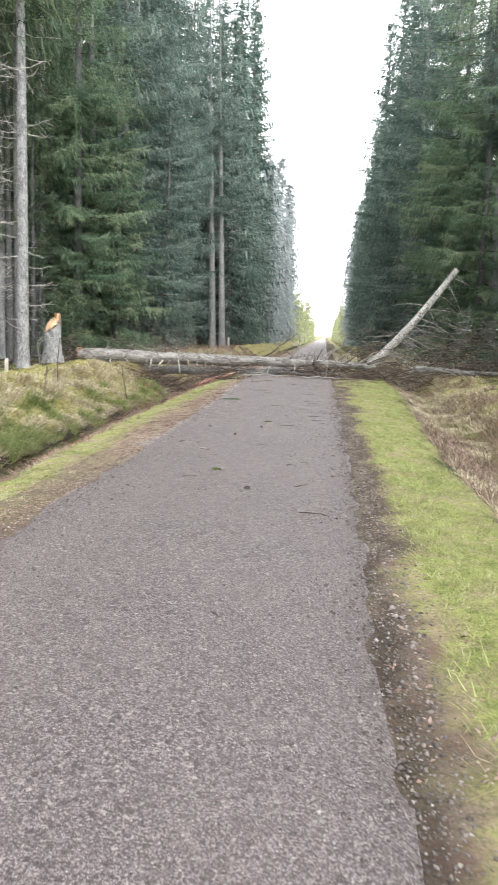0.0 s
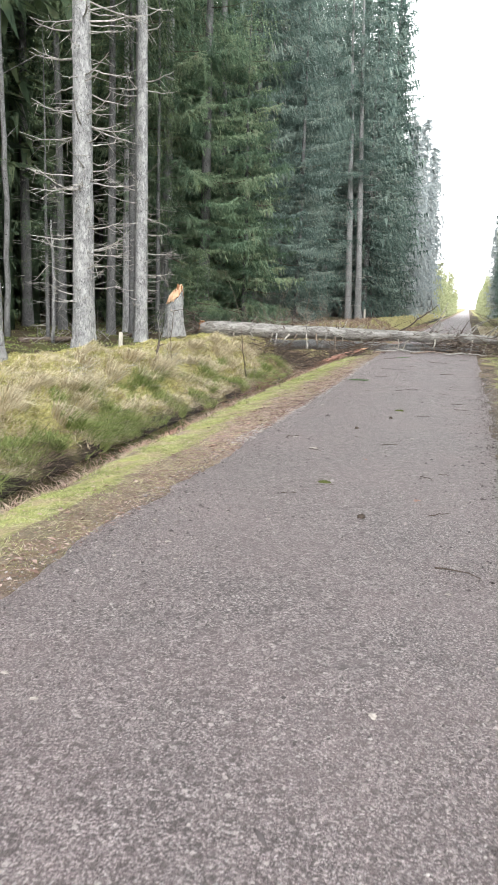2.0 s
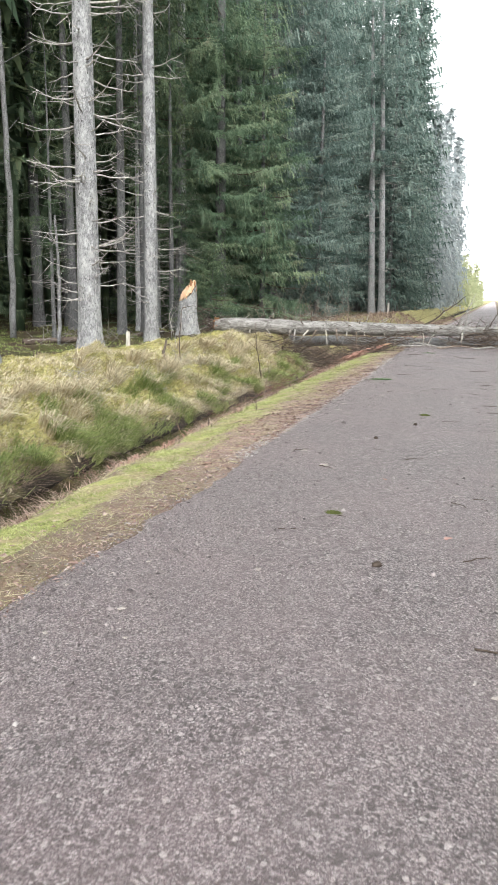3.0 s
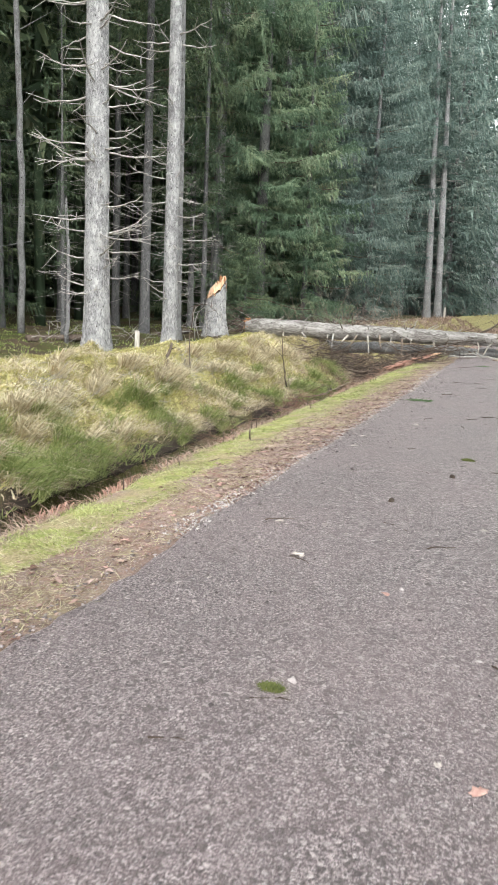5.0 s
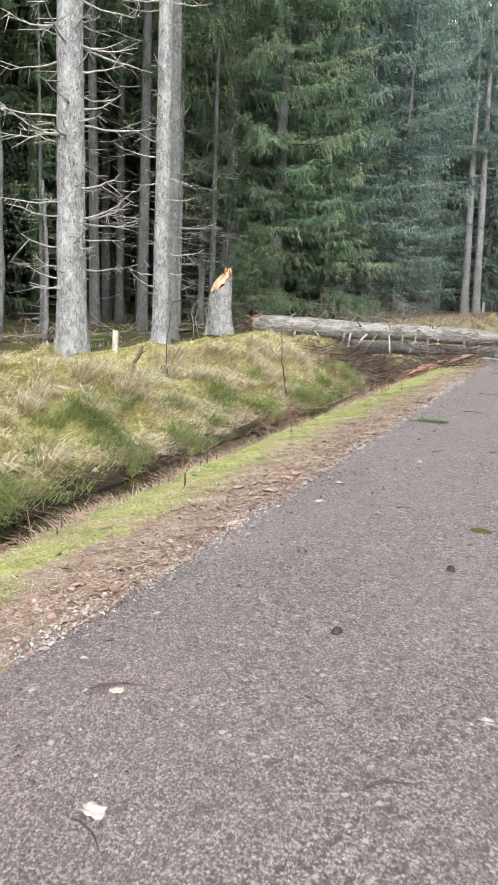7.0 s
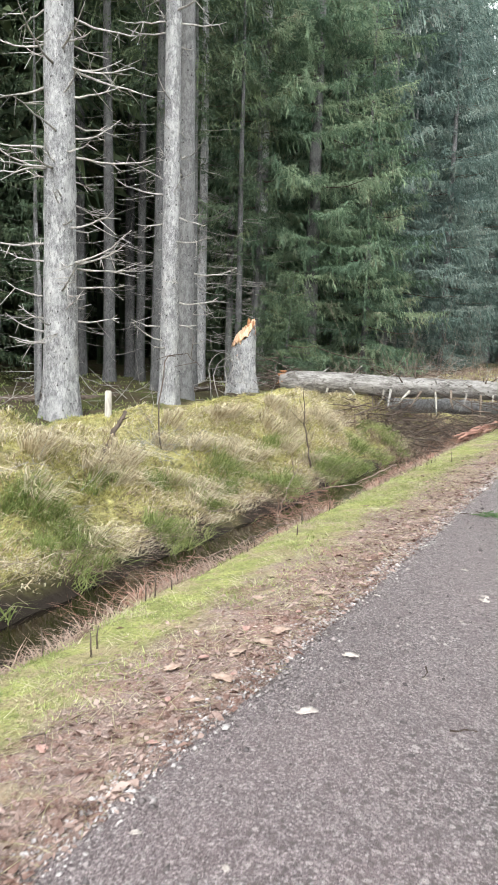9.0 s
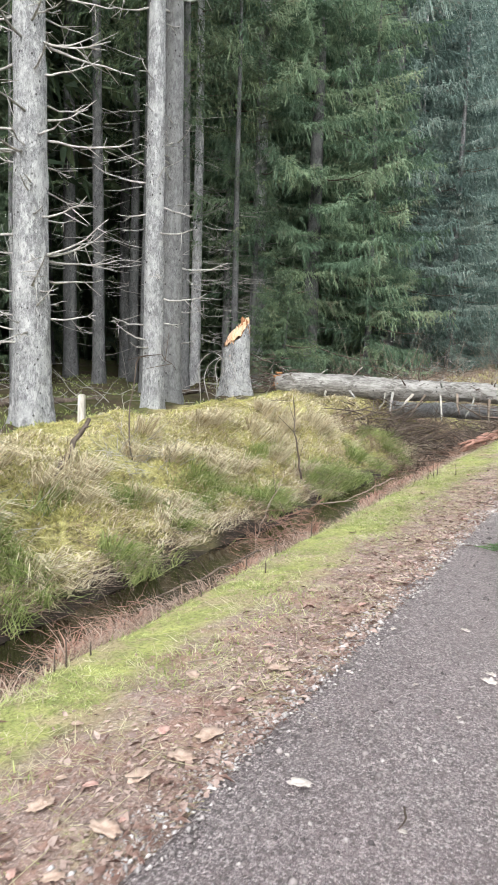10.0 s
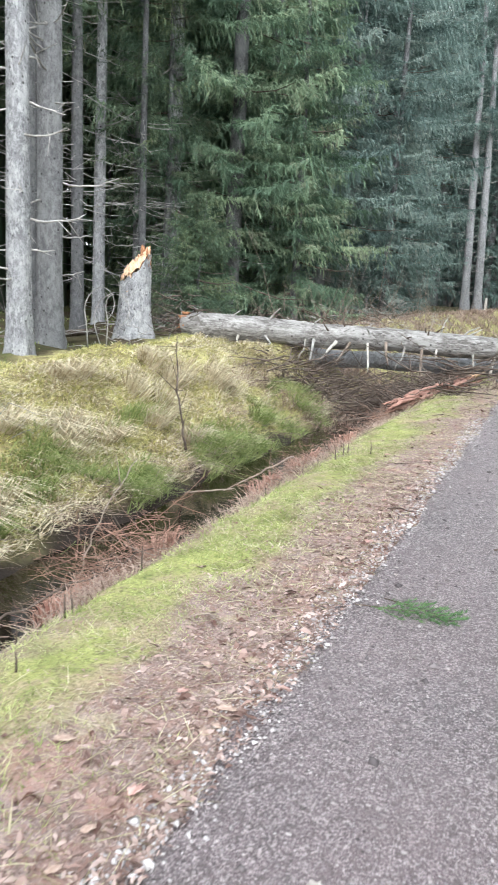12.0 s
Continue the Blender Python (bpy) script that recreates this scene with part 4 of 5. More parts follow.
def brush(name, label, boxes, seed, material, size=(0.5, 1.6), thick=0.008, up=0.25):
    """A tangle of thin broken branches lying on the ground."""
    g = np.random.default_rng(seed)
    out = Soup()
    for x0, x1, y0, y1, top, n in boxes:
        for _ in range(n):
            x, y = g.uniform(x0, x1), g.uniform(y0, y1)
            z = max(float(gz(x, y)), 0.0 if -3 < x < 0.5 else -9) + g.random() ** 2 * top + 0.01
            L = g.uniform(*size)
            a = g.random() * 6.283
            d = np.array([math.cos(a), math.sin(a), g.normal(up * 0.4, up)])
            s = np.linspace(0, 1, 5)
            P = np.array([x, y, z]) + d * (L * s)[:, None] + g.normal(0, 0.03 * L, (5, 3)) * (s > 0)[:, None]
            P[:, 2] = np.maximum(P[:, 2], np.maximum(gz(P[:, 0], P[:, 1]), np.where((P[:, 0] > -3) & (P[:, 0] < 0.5), 0.01, -9)))
            out.add(*tube(P, thick * (1.2 - s), 4, cap=False))
            for _ in range(3):
                k = int(g.integers(1, 5))
                q = d * 0.5 + g.normal(0, 0.6, 3)
                u = np.linspace(0, 1, 3)
                out.add(*tube(P[k] + q * (L * 0.25 * u)[:, None], thick * 0.5 * (1.1 - u), 3, cap=False))
    thing(name, label, "branches", kind="stuff", me=out.mesh(name, material))


brush("branch_pile", "tangle of broken dry brown branches beside the road", ((1.2, 8.0, 32, 36.5, 2.2, 330), (-3.2, 1.6, 30.7, 32.4, 0.4, 80)), 81, M_SHRUB, thick=0.012)
brush("brushwood", "dark broken branches in ditch and under the log", ((-7.4, -3.6, 28.6, 31.6, 0.45, 420), (1.0, 8, 31, 38, 1.3, 420), (-1.5, 2.2, 31.2, 33, 0.6, 90), (-1.2, 3.2, 30.9, 32.2, 0.42, 150), (-10.25, -9.7, 30.2, 30.9, 0.9, 55), (-12, -4, 32.5, 42, 0.6, 170)), 82, M_DEAD_DARK, thick=0.014)
brush("bracken_heap", "collapsed heap of red-brown dead bracken in the ditch", ((-4.9, -4.4, 19.5, 20.6, 0.42, 260), (-4.85, -4.35, 16.2, 17.5, 0.24, 150), (-4.75, -4.3, 22.4, 24.2, 0.22, 130), (-4.7, -4.2, 11, 14.5, 0.15, 140), (-4.7, -4.2, 25, 28, 0.2, 160)), 85, M_BRACKEN, size=(0.15, 0.5), thick=0.0032, up=0.3)
brush("ditch_tangle", "tangled brown dead stems hanging over the ditch water", ((-6.1, -5.65, 10, 31, 0.3, 300), (-4.7, -4.2, 8, 31, 0.08, 150)), 87, M_SHRUB, size=(0.2, 0.6), thick=0.003, up=0.25)
brush("dead_bush", "tangle of pale dead stems on the bank", ((-7.5, -6.8, 20.5, 21.6, 0.35, 60), (-7.6, -6.6, 15.5, 16.6, 0.25, 40), (-7.2, -6.6, 18, 18.8, 0.2, 30)), 86, M_DEAD, size=(0.2, 0.6), thick=0.004, up=0.5)
brush("dead_treetop_tangle", "web of pale grey dead twigs beside the leaning trunk", ((2.6, 8.0, 33.2, 35.6, 2.5, 170),), 88, M_DEAD, size=(0.6, 1.7), thick=0.012, up=0.25)
brush("bare_brushwood", "bare brown upright brushwood beyond the log", ((-10.5, -5.5, 33.5, 50, 0.3, 420), (3.5, 7, 34, 55, 0.3, 160)), 84, M_SHRUB, size=(0.4, 1.3), thick=0.007, up=0.9)
brush("dry_twigs", "dry grey twigs under the forest edge", ((-13.5, -11.0, 23, 34, 0.25, 70), (-11.5, -9.6, 28.3, 34, 0.5, 60), (-9.4, -5, 33, 48, 0.7, 130)), 83, M_DEAD, size=(0.3, 1.0), thick=0.008, up=0.4)


# ---- ditch bank: posts, poles, stems ----
def bevelled_block(sx, sy, sz, bev, g=None, jit=0.0):
    bm = bmesh.new()
    bmesh.ops.create_cube(bm, size=1)
    for v in bm.verts:
        v.co = Vector((v.co.x * sx, v.co.y * sy, (v.co.z + 0.5) * sz))
        if g is not None:
            v.co += Vector(g.normal(0, jit, 3))
    bmesh.ops.bevel(bm, geom=bm.edges[:], offset=bev, segments=2, affect="EDGES")
    me = bpy.data.meshes.new("block")
    bm.to_mesh(me)
    bm.free()
    return me


def boundary_post(x, y, w, h, label, rz):
    g = np.random.default_rng(int(abs(x * 100)))
    t = thing("wooden_post", label, "post", at=(x, y, float(gz(x, y)) - 0.08), rz=rz)
    body = bevelled_block(w, w, h, w * 0.16, g, w * 0.06)
    body.materials.append(M_POST)
    part("post_body", body, t)


boundary_post(-9.52, 22.6, 0.11, 0.60, "short bleached wooden post on the mossy bank", 20)
boundary_post(-9.5, 76.0, 0.16, 1.15, "distant white wooden post beside the road", 5)


def pole(name, label, pts, radii, material, seed, group="", category="branch", sides=9, twigs=0):
    g = np.random.default_rng(seed)
    t = thing(name, label, category, group)
    P = np.asarray(pts, float)
    s = np.linspace(0, 1, len(P))
    u = np.linspace(0, 1, 14)
    Q = np.stack([np.interp(u, s, P[:, i]) for i in range(3)], -1)
    L = np.linalg.norm(P[-1] - P[0])
    Q[1:-1] += g.normal(0, min(0.008 * L, 0.02), (12, 3))
    V, F = tube(Q, np.interp(u, np.linspace(0, 1, len(radii)), radii), sides, 0.12, True, seed)
    stem = part("stem", mesh_of("stem", V, F, material, True), t)
    for _ in range(twigs):
        k = int(g.integers(3, 13))
        d = g.normal(0, 0.6, 3) + [0, 0, 0.5]
        w = np.linspace(0, 1, 4)
        V, F = tube(Q[k] + d * (0.2 * min(L, 4.0) * g.uniform(0.4, 1) * w)[:, None], min(radii[-1], 0.012) * (1 - 0.7 * w) + 0.002, 4)
        part("side_twig", mesh_of("side_twig", V, F, material), stem)
    return t


pole("fallen_pole", "thin dark fallen trunk lying on the forest floor", [(-13.2, 23.2, 0.27), (-11.9, 25.6, 0.27), (-11.9, 27.2, 0.29), (-11.6, 29.6, 0.36)], [0.1, 0.08, 0.07], M_DEAD_DARK, 5, category="fallen tree")
pole("leaning_stick", "thick dark broken stick leaning out of the bank", [(-7.05, 19.1, -0.08), (-7.2, 19.7, 0.25), (-7.4, 20.3, 0.6)], [0.045, 0.035, 0.025], M_DEAD_DARK, 6, twigs=2)
pole("bare_sapling", "thin reddish bare sapling on the ditch bank", [(-6.1, 23.75, -0.5), (-6.2, 23.7, 0.2), (-6.28, 23.75, 0.95)], [0.016, 0.011, 0.004], M_DEAD_DARK, 7, category="sapling", twigs=9)
pole("bent_dead_stem", "bent dark dead stem with a drooping tip", [(-7.35, 21.1, 0.0), (-7.4, 21.1, 0.75), (-7.4, 21.25, 1.35), (-7.15, 21.45, 1.4), (-6.95, 21.5, 1.2)], [0.012, 0.008, 0.004], M_DEAD_DARK, 8, category="stem", twigs=6)
pole("bare_sapling", "thin pale bare stem rising from the bank", [(-7.9, 13.6, 0.2), (-7.85, 13.6, 0.9), (-7.8, 13.65, 1.5)], [0.014, 0.01, 0.004], M_DEAD, 9, category="sapling", twigs=3)
pole("dead_branch", "brown weathered stick beside the ditch", [(-4.62, 21.8, -0.33), (-4.48, 22.3, -0.24), (-4.35, 22.9, -0.17)], [0.004, 0.008, 0.010], M_SHRUB, 10, "sticks in the ditch")
pole("dead_branch", "brown weathered stick pointing across the ditch", [(-5.1, 21.93, -0.46), (-4.85, 21.95, -0.40), (-4.6, 22.0, -0.35)], [0.010, 0.009, 0.006], M_SHRUB, 11, "sticks in the ditch")
pole("dead_branch", "thin leaning stick standing in the ditch", [(-4.9, 19.9, -0.7), (-4.95, 20.3, -0.25), (-5.0, 20.9, 0.1)], [0.008, 0.006, 0.004], M_SHRUB, 12, "sticks in the ditch", twigs=2)
pole("dead_branch", "rough brown stick fallen along the ditch edge", [(-4.95, 18.3, -0.62), (-4.65, 19.2, -0.46), (-4.4, 20.2, -0.36)], [0.010, 0.008, 0.004], M_DEAD_DARK, 13, "sticks in the ditch", twigs=3)
for i, (x, y, z, r, tilt) in enumerate(((-10.15, 27.6, 1.0, 0.34, 0.3), (-9.95, 27.9, 0.95, 0.28, -0.2), (-10.3, 28.2, 0.85, 0.4, 0.5))):
    a = np.linspace(-2.2, 2.6, 11)
    pole("bent_dead_stem", "thin grey dead stem bent over in a loop", [(x - 0.25, y, float(gz(x - 0.25, y))), *[(x + r * math.sin(b), y + r * tilt * math.cos(b), z + r * math.cos(b)) for b in a]], [0.012, 0.008, 0.004], M_DEAD, 30 + i, category="stem", twigs=5)
pole("bare_pole", "tall thin bare grey stem under the trees", [(-14.7, 24.9, 0.1), (-14.62, 24.9, 4.0), (-14.68, 24.95, 8.0), (-14.85, 25.0, 12.5)], [0.10, 0.085, 0.06], M_BARK_MID, 35, category="dead tree", twigs=7)
pole("bare_pole", "slender bare grey pole standing under the trees", [(-12.5, 24.0, 0.1), (-12.45, 24.05, 1.9), (-12.5, 24.0, 3.9)], [0.06, 0.05, 0.03], M_BARK_MID, 34, category="dead tree", twigs=5)
pole("upright_branch", "bare branch rising from the fallen log", [(-2.75, 31.3, 0.5), (-2.1, 31.5, 0.95), (-1.6, 31.5, 1.35), (-1.1, 31.5, 1.75)], [0.035, 0.025, 0.008], M_DEAD_DARK, 14, twigs=9)
for i, (x0, y0, x1, y1, h) in enumerate(((-3.2, 30.2, -1.4, 30.9, 0.05), (-1.9, 30.1, -0.4, 30.7, 0.04), (-0.8, 30.3, 0.9, 30.0, 0.05), (0.4, 30.2, 2.0, 28.6, 0.06), (-2.9, 30.9, -2.0, 30.3, 0.10))):
    pole("broken_branch", "broken pale branch lying in front of the log", [(x0, y0, h), ((x0 + x1) / 2, (y0 + y1) / 2, h + 0.05), (x1, y1, h - 0.01)], [0.03, 0.022, 0.010], M_DEAD if i % 2 == 0 else M_SHRUB, 20 + i, "branches in front of the log", twigs=5)


def red_wood():
    g = np.random.default_rng(91)
    t = thing("split_log", "red-brown split rotten wood along the ditch edge", "fallen tree")
    for i in range(30):
        a = g.uniform(0, 0.75)
        b = a + g.uniform(0.12, 0.35)
        s = np.linspace(a, min(b, 1), 10)
        P = np.array([-4.45, 27.1, -0.2]) + np.array([0.95, 4.3, 0.26]) * s[:, None] + g.normal(0, 0.075, 3) * [1.2, 1, 0.6] + g.normal(0, 0.012, (10, 3))
        V, F = tube(P, g.uniform(0.012, 0.045) * np.sin(np.linspace(0.25, 2.9, 10)) ** 0.6, 6, 0.4, True, i)
        part("splinter", mesh_of("splinter", V, F, M_RED), t)
    P = np.array([-3.9, 29.6, -0.02]) + np.array([0.35, 1.7, 0.1]) * np.linspace(0, 1, 10)[:, None]
    V, F = tube(P, 0.05 * np.sin(np.linspace(0.2, 2.9, 10)), 7, 0.2, True, 33)
    part("splinter", mesh_of("splinter", V, F, M_WOOD), t, "orange freshly torn wood")


red_wood()


# ---- grass, leaves and gravel ----
def blades(g, P, h, w, D, up=0.8, short=False):
    """Bent blades of grass, three triangles each, or one where they are short."""
    n = len(P)
    a = g.random(n) * 6.283
    S = np.stack([np.cos(a), np.sin(a), 0 * a], -1) * (w * 0.5)[:, None]
    Z = np.array([0, 0, 1.0])
    mid = P + Z * (h * up * 0.62)[:, None] + D * (h * 0.36)[:, None]
    tip = P + Z * (h * up * 0.75)[:, None] + D * h[:, None]
    if short:
        return np.stack([P - S, P + S, tip], 1).reshape(-1, 3), np.arange(n)[:, None] * 3 + [0, 1, 2]
    V = np.stack([P - S, P + S, mid - S * 0.75, mid + S * 0.75, tip], 1).reshape(-1, 3)
    b = np.arange(n)[:, None] * 5
    return V, np.concatenate([b + [0, 1, 3], b + [0, 3, 2], b + [2, 3, 4]])


def field(name, label, category, seed, n, u0, u1, y0, y1, hs, w, material, lean=(0, 0), spread=0.5, up=0.8, patch=None, side=-1, fade=0.0):
    g = np.random.default_rng(seed)
    y = g.uniform(y0, y1, n)
    u = g.uniform(u0, u1, n)
    x = u + (shift_left(y) if side < 0 else widen_right(y) * np.clip((u - 0.6) / 1.1, 0, 1))
    keep = np.ones(n, bool) if side < 0 else u > 0.64 + 0.12 * np.clip((12 - y) / 7, 0, 1) + 0.3 * (vnoise(x, y, 0.5, 40) - 0.5)
    if patch:
        s, lo, o = patch
        keep &= vnoise(x, y, s, o) * 0.7 + vnoise(x, y, s * 0.3, o + 1) * 0.3 + g.normal(0, 0.06, n) > lo
    if fade:
        keep &= g.random(n) < np.clip(np.minimum(u - u0, u1 - u) / fade, 0, 1)
    x, y = x[keep], y[keep]
    m = len(x)
    P = np.stack([x, y, gz(x, y) - 0.01], -1)
    h = g.uniform(*hs, m) * (0.6 + 0.8 * vnoise(x, y, 0.5, 21))
    comb = (vnoise(x, y, 0.45, 23) - 0.5) * 1.1
    D = np.stack([lean[0] + g.normal(0, spread, m), lean[1] + comb + g.normal(0, spread, m), np.full(m, -0.25 * abs(lean[0]))], -1)
    V, F = blades(g, P, h, np.full(m, w) * g.uniform(0.6, 1.3, m), D, up, hs[1] < 0.115)
    thing(name, label, category, kind="stuff", me=mesh_of(name, V, F, material))


field("verge_grass", "short bright yellow-green grass on the ditch-side verge", "grass", 101, 100000, -4.15, -3.05, 6, 33, (0.02, 0.065), 0.009, M_VERGE, spread=0.6, fade=0.4, patch=(0.45, 0.44, 3))
field("verge_grass", "bright green grass along the road edge", "grass", 102, 80000, 0.66, 1.95, 3, 33, (0.03, 0.11), 0.009, M_VERGE, spread=0.7, side=1, fade=0.35, patch=(0.5, 0.42, 5))
field("verge_grass", "sparse short grass among fallen leaves", "grass", 103, 42000, -3.6, -2.6, 6, 33, (0.03, 0.11), 0.008, M_STRAWGRASS, spread=1.0, up=0.3, patch=(0.4, 0.36, 6))
field("withered_grass", "withered straw in the verge grass", "grass", 115, 40000, -4.2, -2.9, 6, 33, (0.03, 0.11), 0.009, M_STRAWGRASS, spread=1.0, up=0.4, patch=(0.4, 0.46, 27))
field("withered_grass", "withered straw in the roadside grass", "grass", 116, 50000, 0.6, 2.3, 3, 33, (0.03, 0.11), 0.007, M_STRAWGRASS, spread=1.0, up=0.4, patch=(0.6, 0.40, 28), side=1)
field("bank_moss", "yellow-green moss and short grass on the bank", "moss", 104, 190000, -9.6, -5.9, 6, 31.5, (0.05, 0.114), 0.018, M_MOSSY, lean=(0.3, 0), spread=0.5, patch=(0.9, 0.25, 7))
field("dry_grass", "long drooping straw-coloured dead grass on the bank", "grass", 105, 70000, -8.8, -5.75, 6, 31.5, (0.08, 0.34), 0.015, M_STRAW, lean=(0.5, -0.1), spread=0.6, up=0.55, patch=(0.6, 0.43, 8))
field("green_grass", "green grass hanging over the ditch", "grass", 106, 56000, -6.9, -5.6, 6, 28.8, (0.18, 0.5), 0.012, M_GREEN, lean=(0.6, -0.15), spread=0.5, up=0.7, patch=(0.55, 0.6, 9))
field("dead_reed", "flattened red-brown dead reeds along the ditch", "grass", 107, 34000, -4.95, -3.95, 6, 31, (0.06, 0.26), 0.008, M_REED, lean=(-0.3, 0.2), spread=0.8, up=0.5, patch=(0.8, 0.45, 10))
field("dead_reed", "dead brown grass and stems at the ditch foot", "grass", 108, 17000, -6.5, -5.75, 6, 31, (0.12, 0.45), 0.009, M_REED, lean=(0.6, 0.2), spread=0.6, up=0.3, patch=(0.7, 0.45, 11))
field("dead_reed", "dead brown bracken in the ditch under the log", "grass", 118, 12000, -7.4, -3.9, 27.5, 33, (0.15, 0.4), 0.011, M_REED, spread=0.6, up=0.6, patch=(0.7, 0.38, 30))
field("dry_grass", "dry brown grass on the far ditch bank", "grass", 109, 30000, 1.95, 5.2, 6, 36, (0.15, 0.5), 0.014, M_STRAW, lean=(-0.5, -0.1), spread=0.4, up=0.5, patch=(1.0, 0.45, 12), side=1)
field("dead_reed", "brown withered plants in the far ditch", "grass", 110, 36000, 1.9, 4.6, 6, 36, (0.15, 0.4), 0.013, M_REED, lean=(-0.3, 0), spread=0.5, up=0.7, patch=(1.0, 0.45, 13), side=1)
field("bank_moss", "yellow-green moss on the far ditch bank", "moss", 111, 18000, 3.6, 7, 6, 34, (0.04, 0.12), 0.014, M_MOSSY, spread=0.5, patch=(1.0, 0.48, 14), side=1)
field("dry_grass", "dry yellow grass beyond the fallen tree", "grass", 112, 24000, -9.5, -3.3, 32, 75, (0.2, 0.5), 0.025, M_REED, spread=0.5, up=0.8, patch=(2.0, 0.42, 15))
field("dry_grass", "dry yellow grass beyond the branch pile", "grass", 113, 14000, 0.7, 5.0, 34, 75, (0.15, 0.45), 0.025, M_STRAW, spread=0.5, up=0.8, patch=(2.0, 0.42, 16), side=1)
field("forest_moss", "dark green moss on the forest floor", "moss", 114, 30000, -22, -9.4, 12, 36, (0.04, 0.12), 0.022, M_GREEN, spread=0.6, patch=(1.8, 0.52, 17))


def tufts(name, label, spots, seed, material, n=130, L=(0.3, 0.6), lean=(0.55, -0.15)):
    """Arching clumps of grass."""
    for i, (x, y) in enumerate(spots):
        g = np.random.default_rng(seed + i)
        a, r = g.random(n) * 6.283, 0.13 * np.sqrt(g.random(n))
        px, py = x + r * np.cos(a), y + r * np.sin(a)
        P = np.stack([px, py, gz(px, py)], -1)
        h = g.uniform(*L, n)
        D = np.stack([lean[0] + np.cos(a) * 0.4 + g.normal(0, 0.2, n), lean[1] + np.sin(a) * 0.4 + g.normal(0, 0.25, n), np.full(n, -0.3)], -1)
        V, F = blades(g, P, h, np.full(n, 0.018), D, 0.85)
        me = mesh_of(name, V - [x, y, 0], F, material)
        thing(name, label, "grass tuft", "grass tufts on the bank", me=me, at=(x, y, 0))


g0 = np.random.default_rng(120)
tufts("grass_tuft", "arching tuft of fresh green grass above the ditch", [(-6.05 + g0.normal(0, 0.15), y + g0.normal(0, 0.2)) for y in (11.2, 11.9, 12.6, 13.2, 13.9, 14.6, 19.2, 20.1, 22.0, 24.2, 26.2)], 130, M_GREEN, 90)
tufts("straw_tuft", "drooping tuft of pale dead grass on the bank", [(min(-6.25, -6.85 + g0.normal(0, 0.45)), y) for y in np.arange(8.6, 27, 0.3)], 160, M_STRAW, 95, (0.3, 0.65), (0.75, -0.1))
tufts("straw_tuft", "pale dead grass tuft on the far ditch bank", [(3.5 + g0.normal(0, 0.4), y) for y in np.arange(10, 28, 1.6)], 190, M_STRAW, 110, (0.3, 0.55), (-0.6, -0.1))


tufts("bracken_tuft", "collapsed red-brown bracken at the ditch edge", [(-4.75, 19.5), (-4.8, 20.1), (-4.6, 20.6), (-4.6, 17.4), (-4.55, 16.8), (-4.5, 22.5), (-4.5, 23.6), (-4.45, 25.0), (-4.4, 14.6), (-4.35, 13.2), (-4.3, 12.0)], 220, M_REED_RED, 150, (0.15, 0.4), (-0.35, 0.7))
field("verge_moss", "yellow-green moss between fallen leaves", "moss", 117, 26000, -3.5, -2.75, 6, 33, (0.015, 0.045), 0.008, M_VERGE, spread=0.6, patch=(0.45, 0.55, 29))


def leaf_litter():
    """Small curled leaves and bits of bark, too many to count."""
    g = np.random.default_rng(140)
    y = np.concatenate([g.uniform(6, 31, 9000), g.uniform(12, 22, 9000), g.uniform(3, 24, 1800)])
    x = np.concatenate([road_left(y[:18000]) - np.abs(g.normal(0, 0.36, 18000)) + 0.1, road_right(y[18000:]) + np.abs(g.normal(0.2, 0.2, 1800))])
    n = len(x)
    P = np.stack([x, y, np.maximum(gz(x, y), np.where((x > road_left(y)) & (x < road_right(y)), 0.004, -9)) + 0.006], -1)
    a = g.random(n) * 6.283
    l = g.uniform(0.006, 0.02, n) * np.where(g.random(n) < 0.12, 1.9, 1)
    A = np.stack([np.cos(a), np.sin(a), g.normal(0, 0.25, n)], -1) * l[:, None]
    B = np.stack([-np.sin(a), np.cos(a), g.normal(0, 0.3, n)], -1) * (l * g.uniform(0.08, 0.6, n))[:, None]
    lift = np.stack([0 * a, 0 * a, l * g.uniform(0.0, 0.5, n)], -1)
    V = np.stack([P - A, P + B + lift, P + A, P - B + lift * 0.6, P + lift * 0.1], 1).reshape(-1, 3)
    b = np.arange(n)[:, None] * 5
    F = np.concatenate([b + [0, 4, 1], b + [1, 4, 2], b + [2, 4, 3], b + [3, 4, 0]])
    thing("leaf_litter", "brown and tan fallen leaves along the gravel edge", "leaf litter", kind="stuff", me=mesh_of("leaf_litter", V, F, M_LITTER))


leaf_litter()


def edge_straws():
    """Bent dead straws and needles strewn over the litter."""
    g = np.random.default_rng(146)
    out = Soup()
    for _ in range(1900):
        y = g.uniform(7, 31)
        x = float(road_left(y)) - abs(g.normal(0.2, 0.6)) + 0.05
        a, L = g.normal(0.3, 1.1), g.uniform(0.03, 0.16)
        q = np.linspace(0, 1, 4)
        P = np.stack([x + math.cos(a) * L * q, y + math.sin(a) * L * q + g.normal(0, 0.03) * q ** 2, 0 * q], -1)
        P[:, 2] = gz(P[:, 0], P[:, 1]) + 0.012 + 0.03 * q * g.random()
        out.add(*tube(P, np.full(4, g.uniform(0.0008, 0.0018)), 3, cap=False))
    thing("dead_straw", "bent dead straws strewn over the leaf litter", "straw", kind="stuff", me=out.mesh("dead_straw", M_STRAWGRASS))


edge_straws()


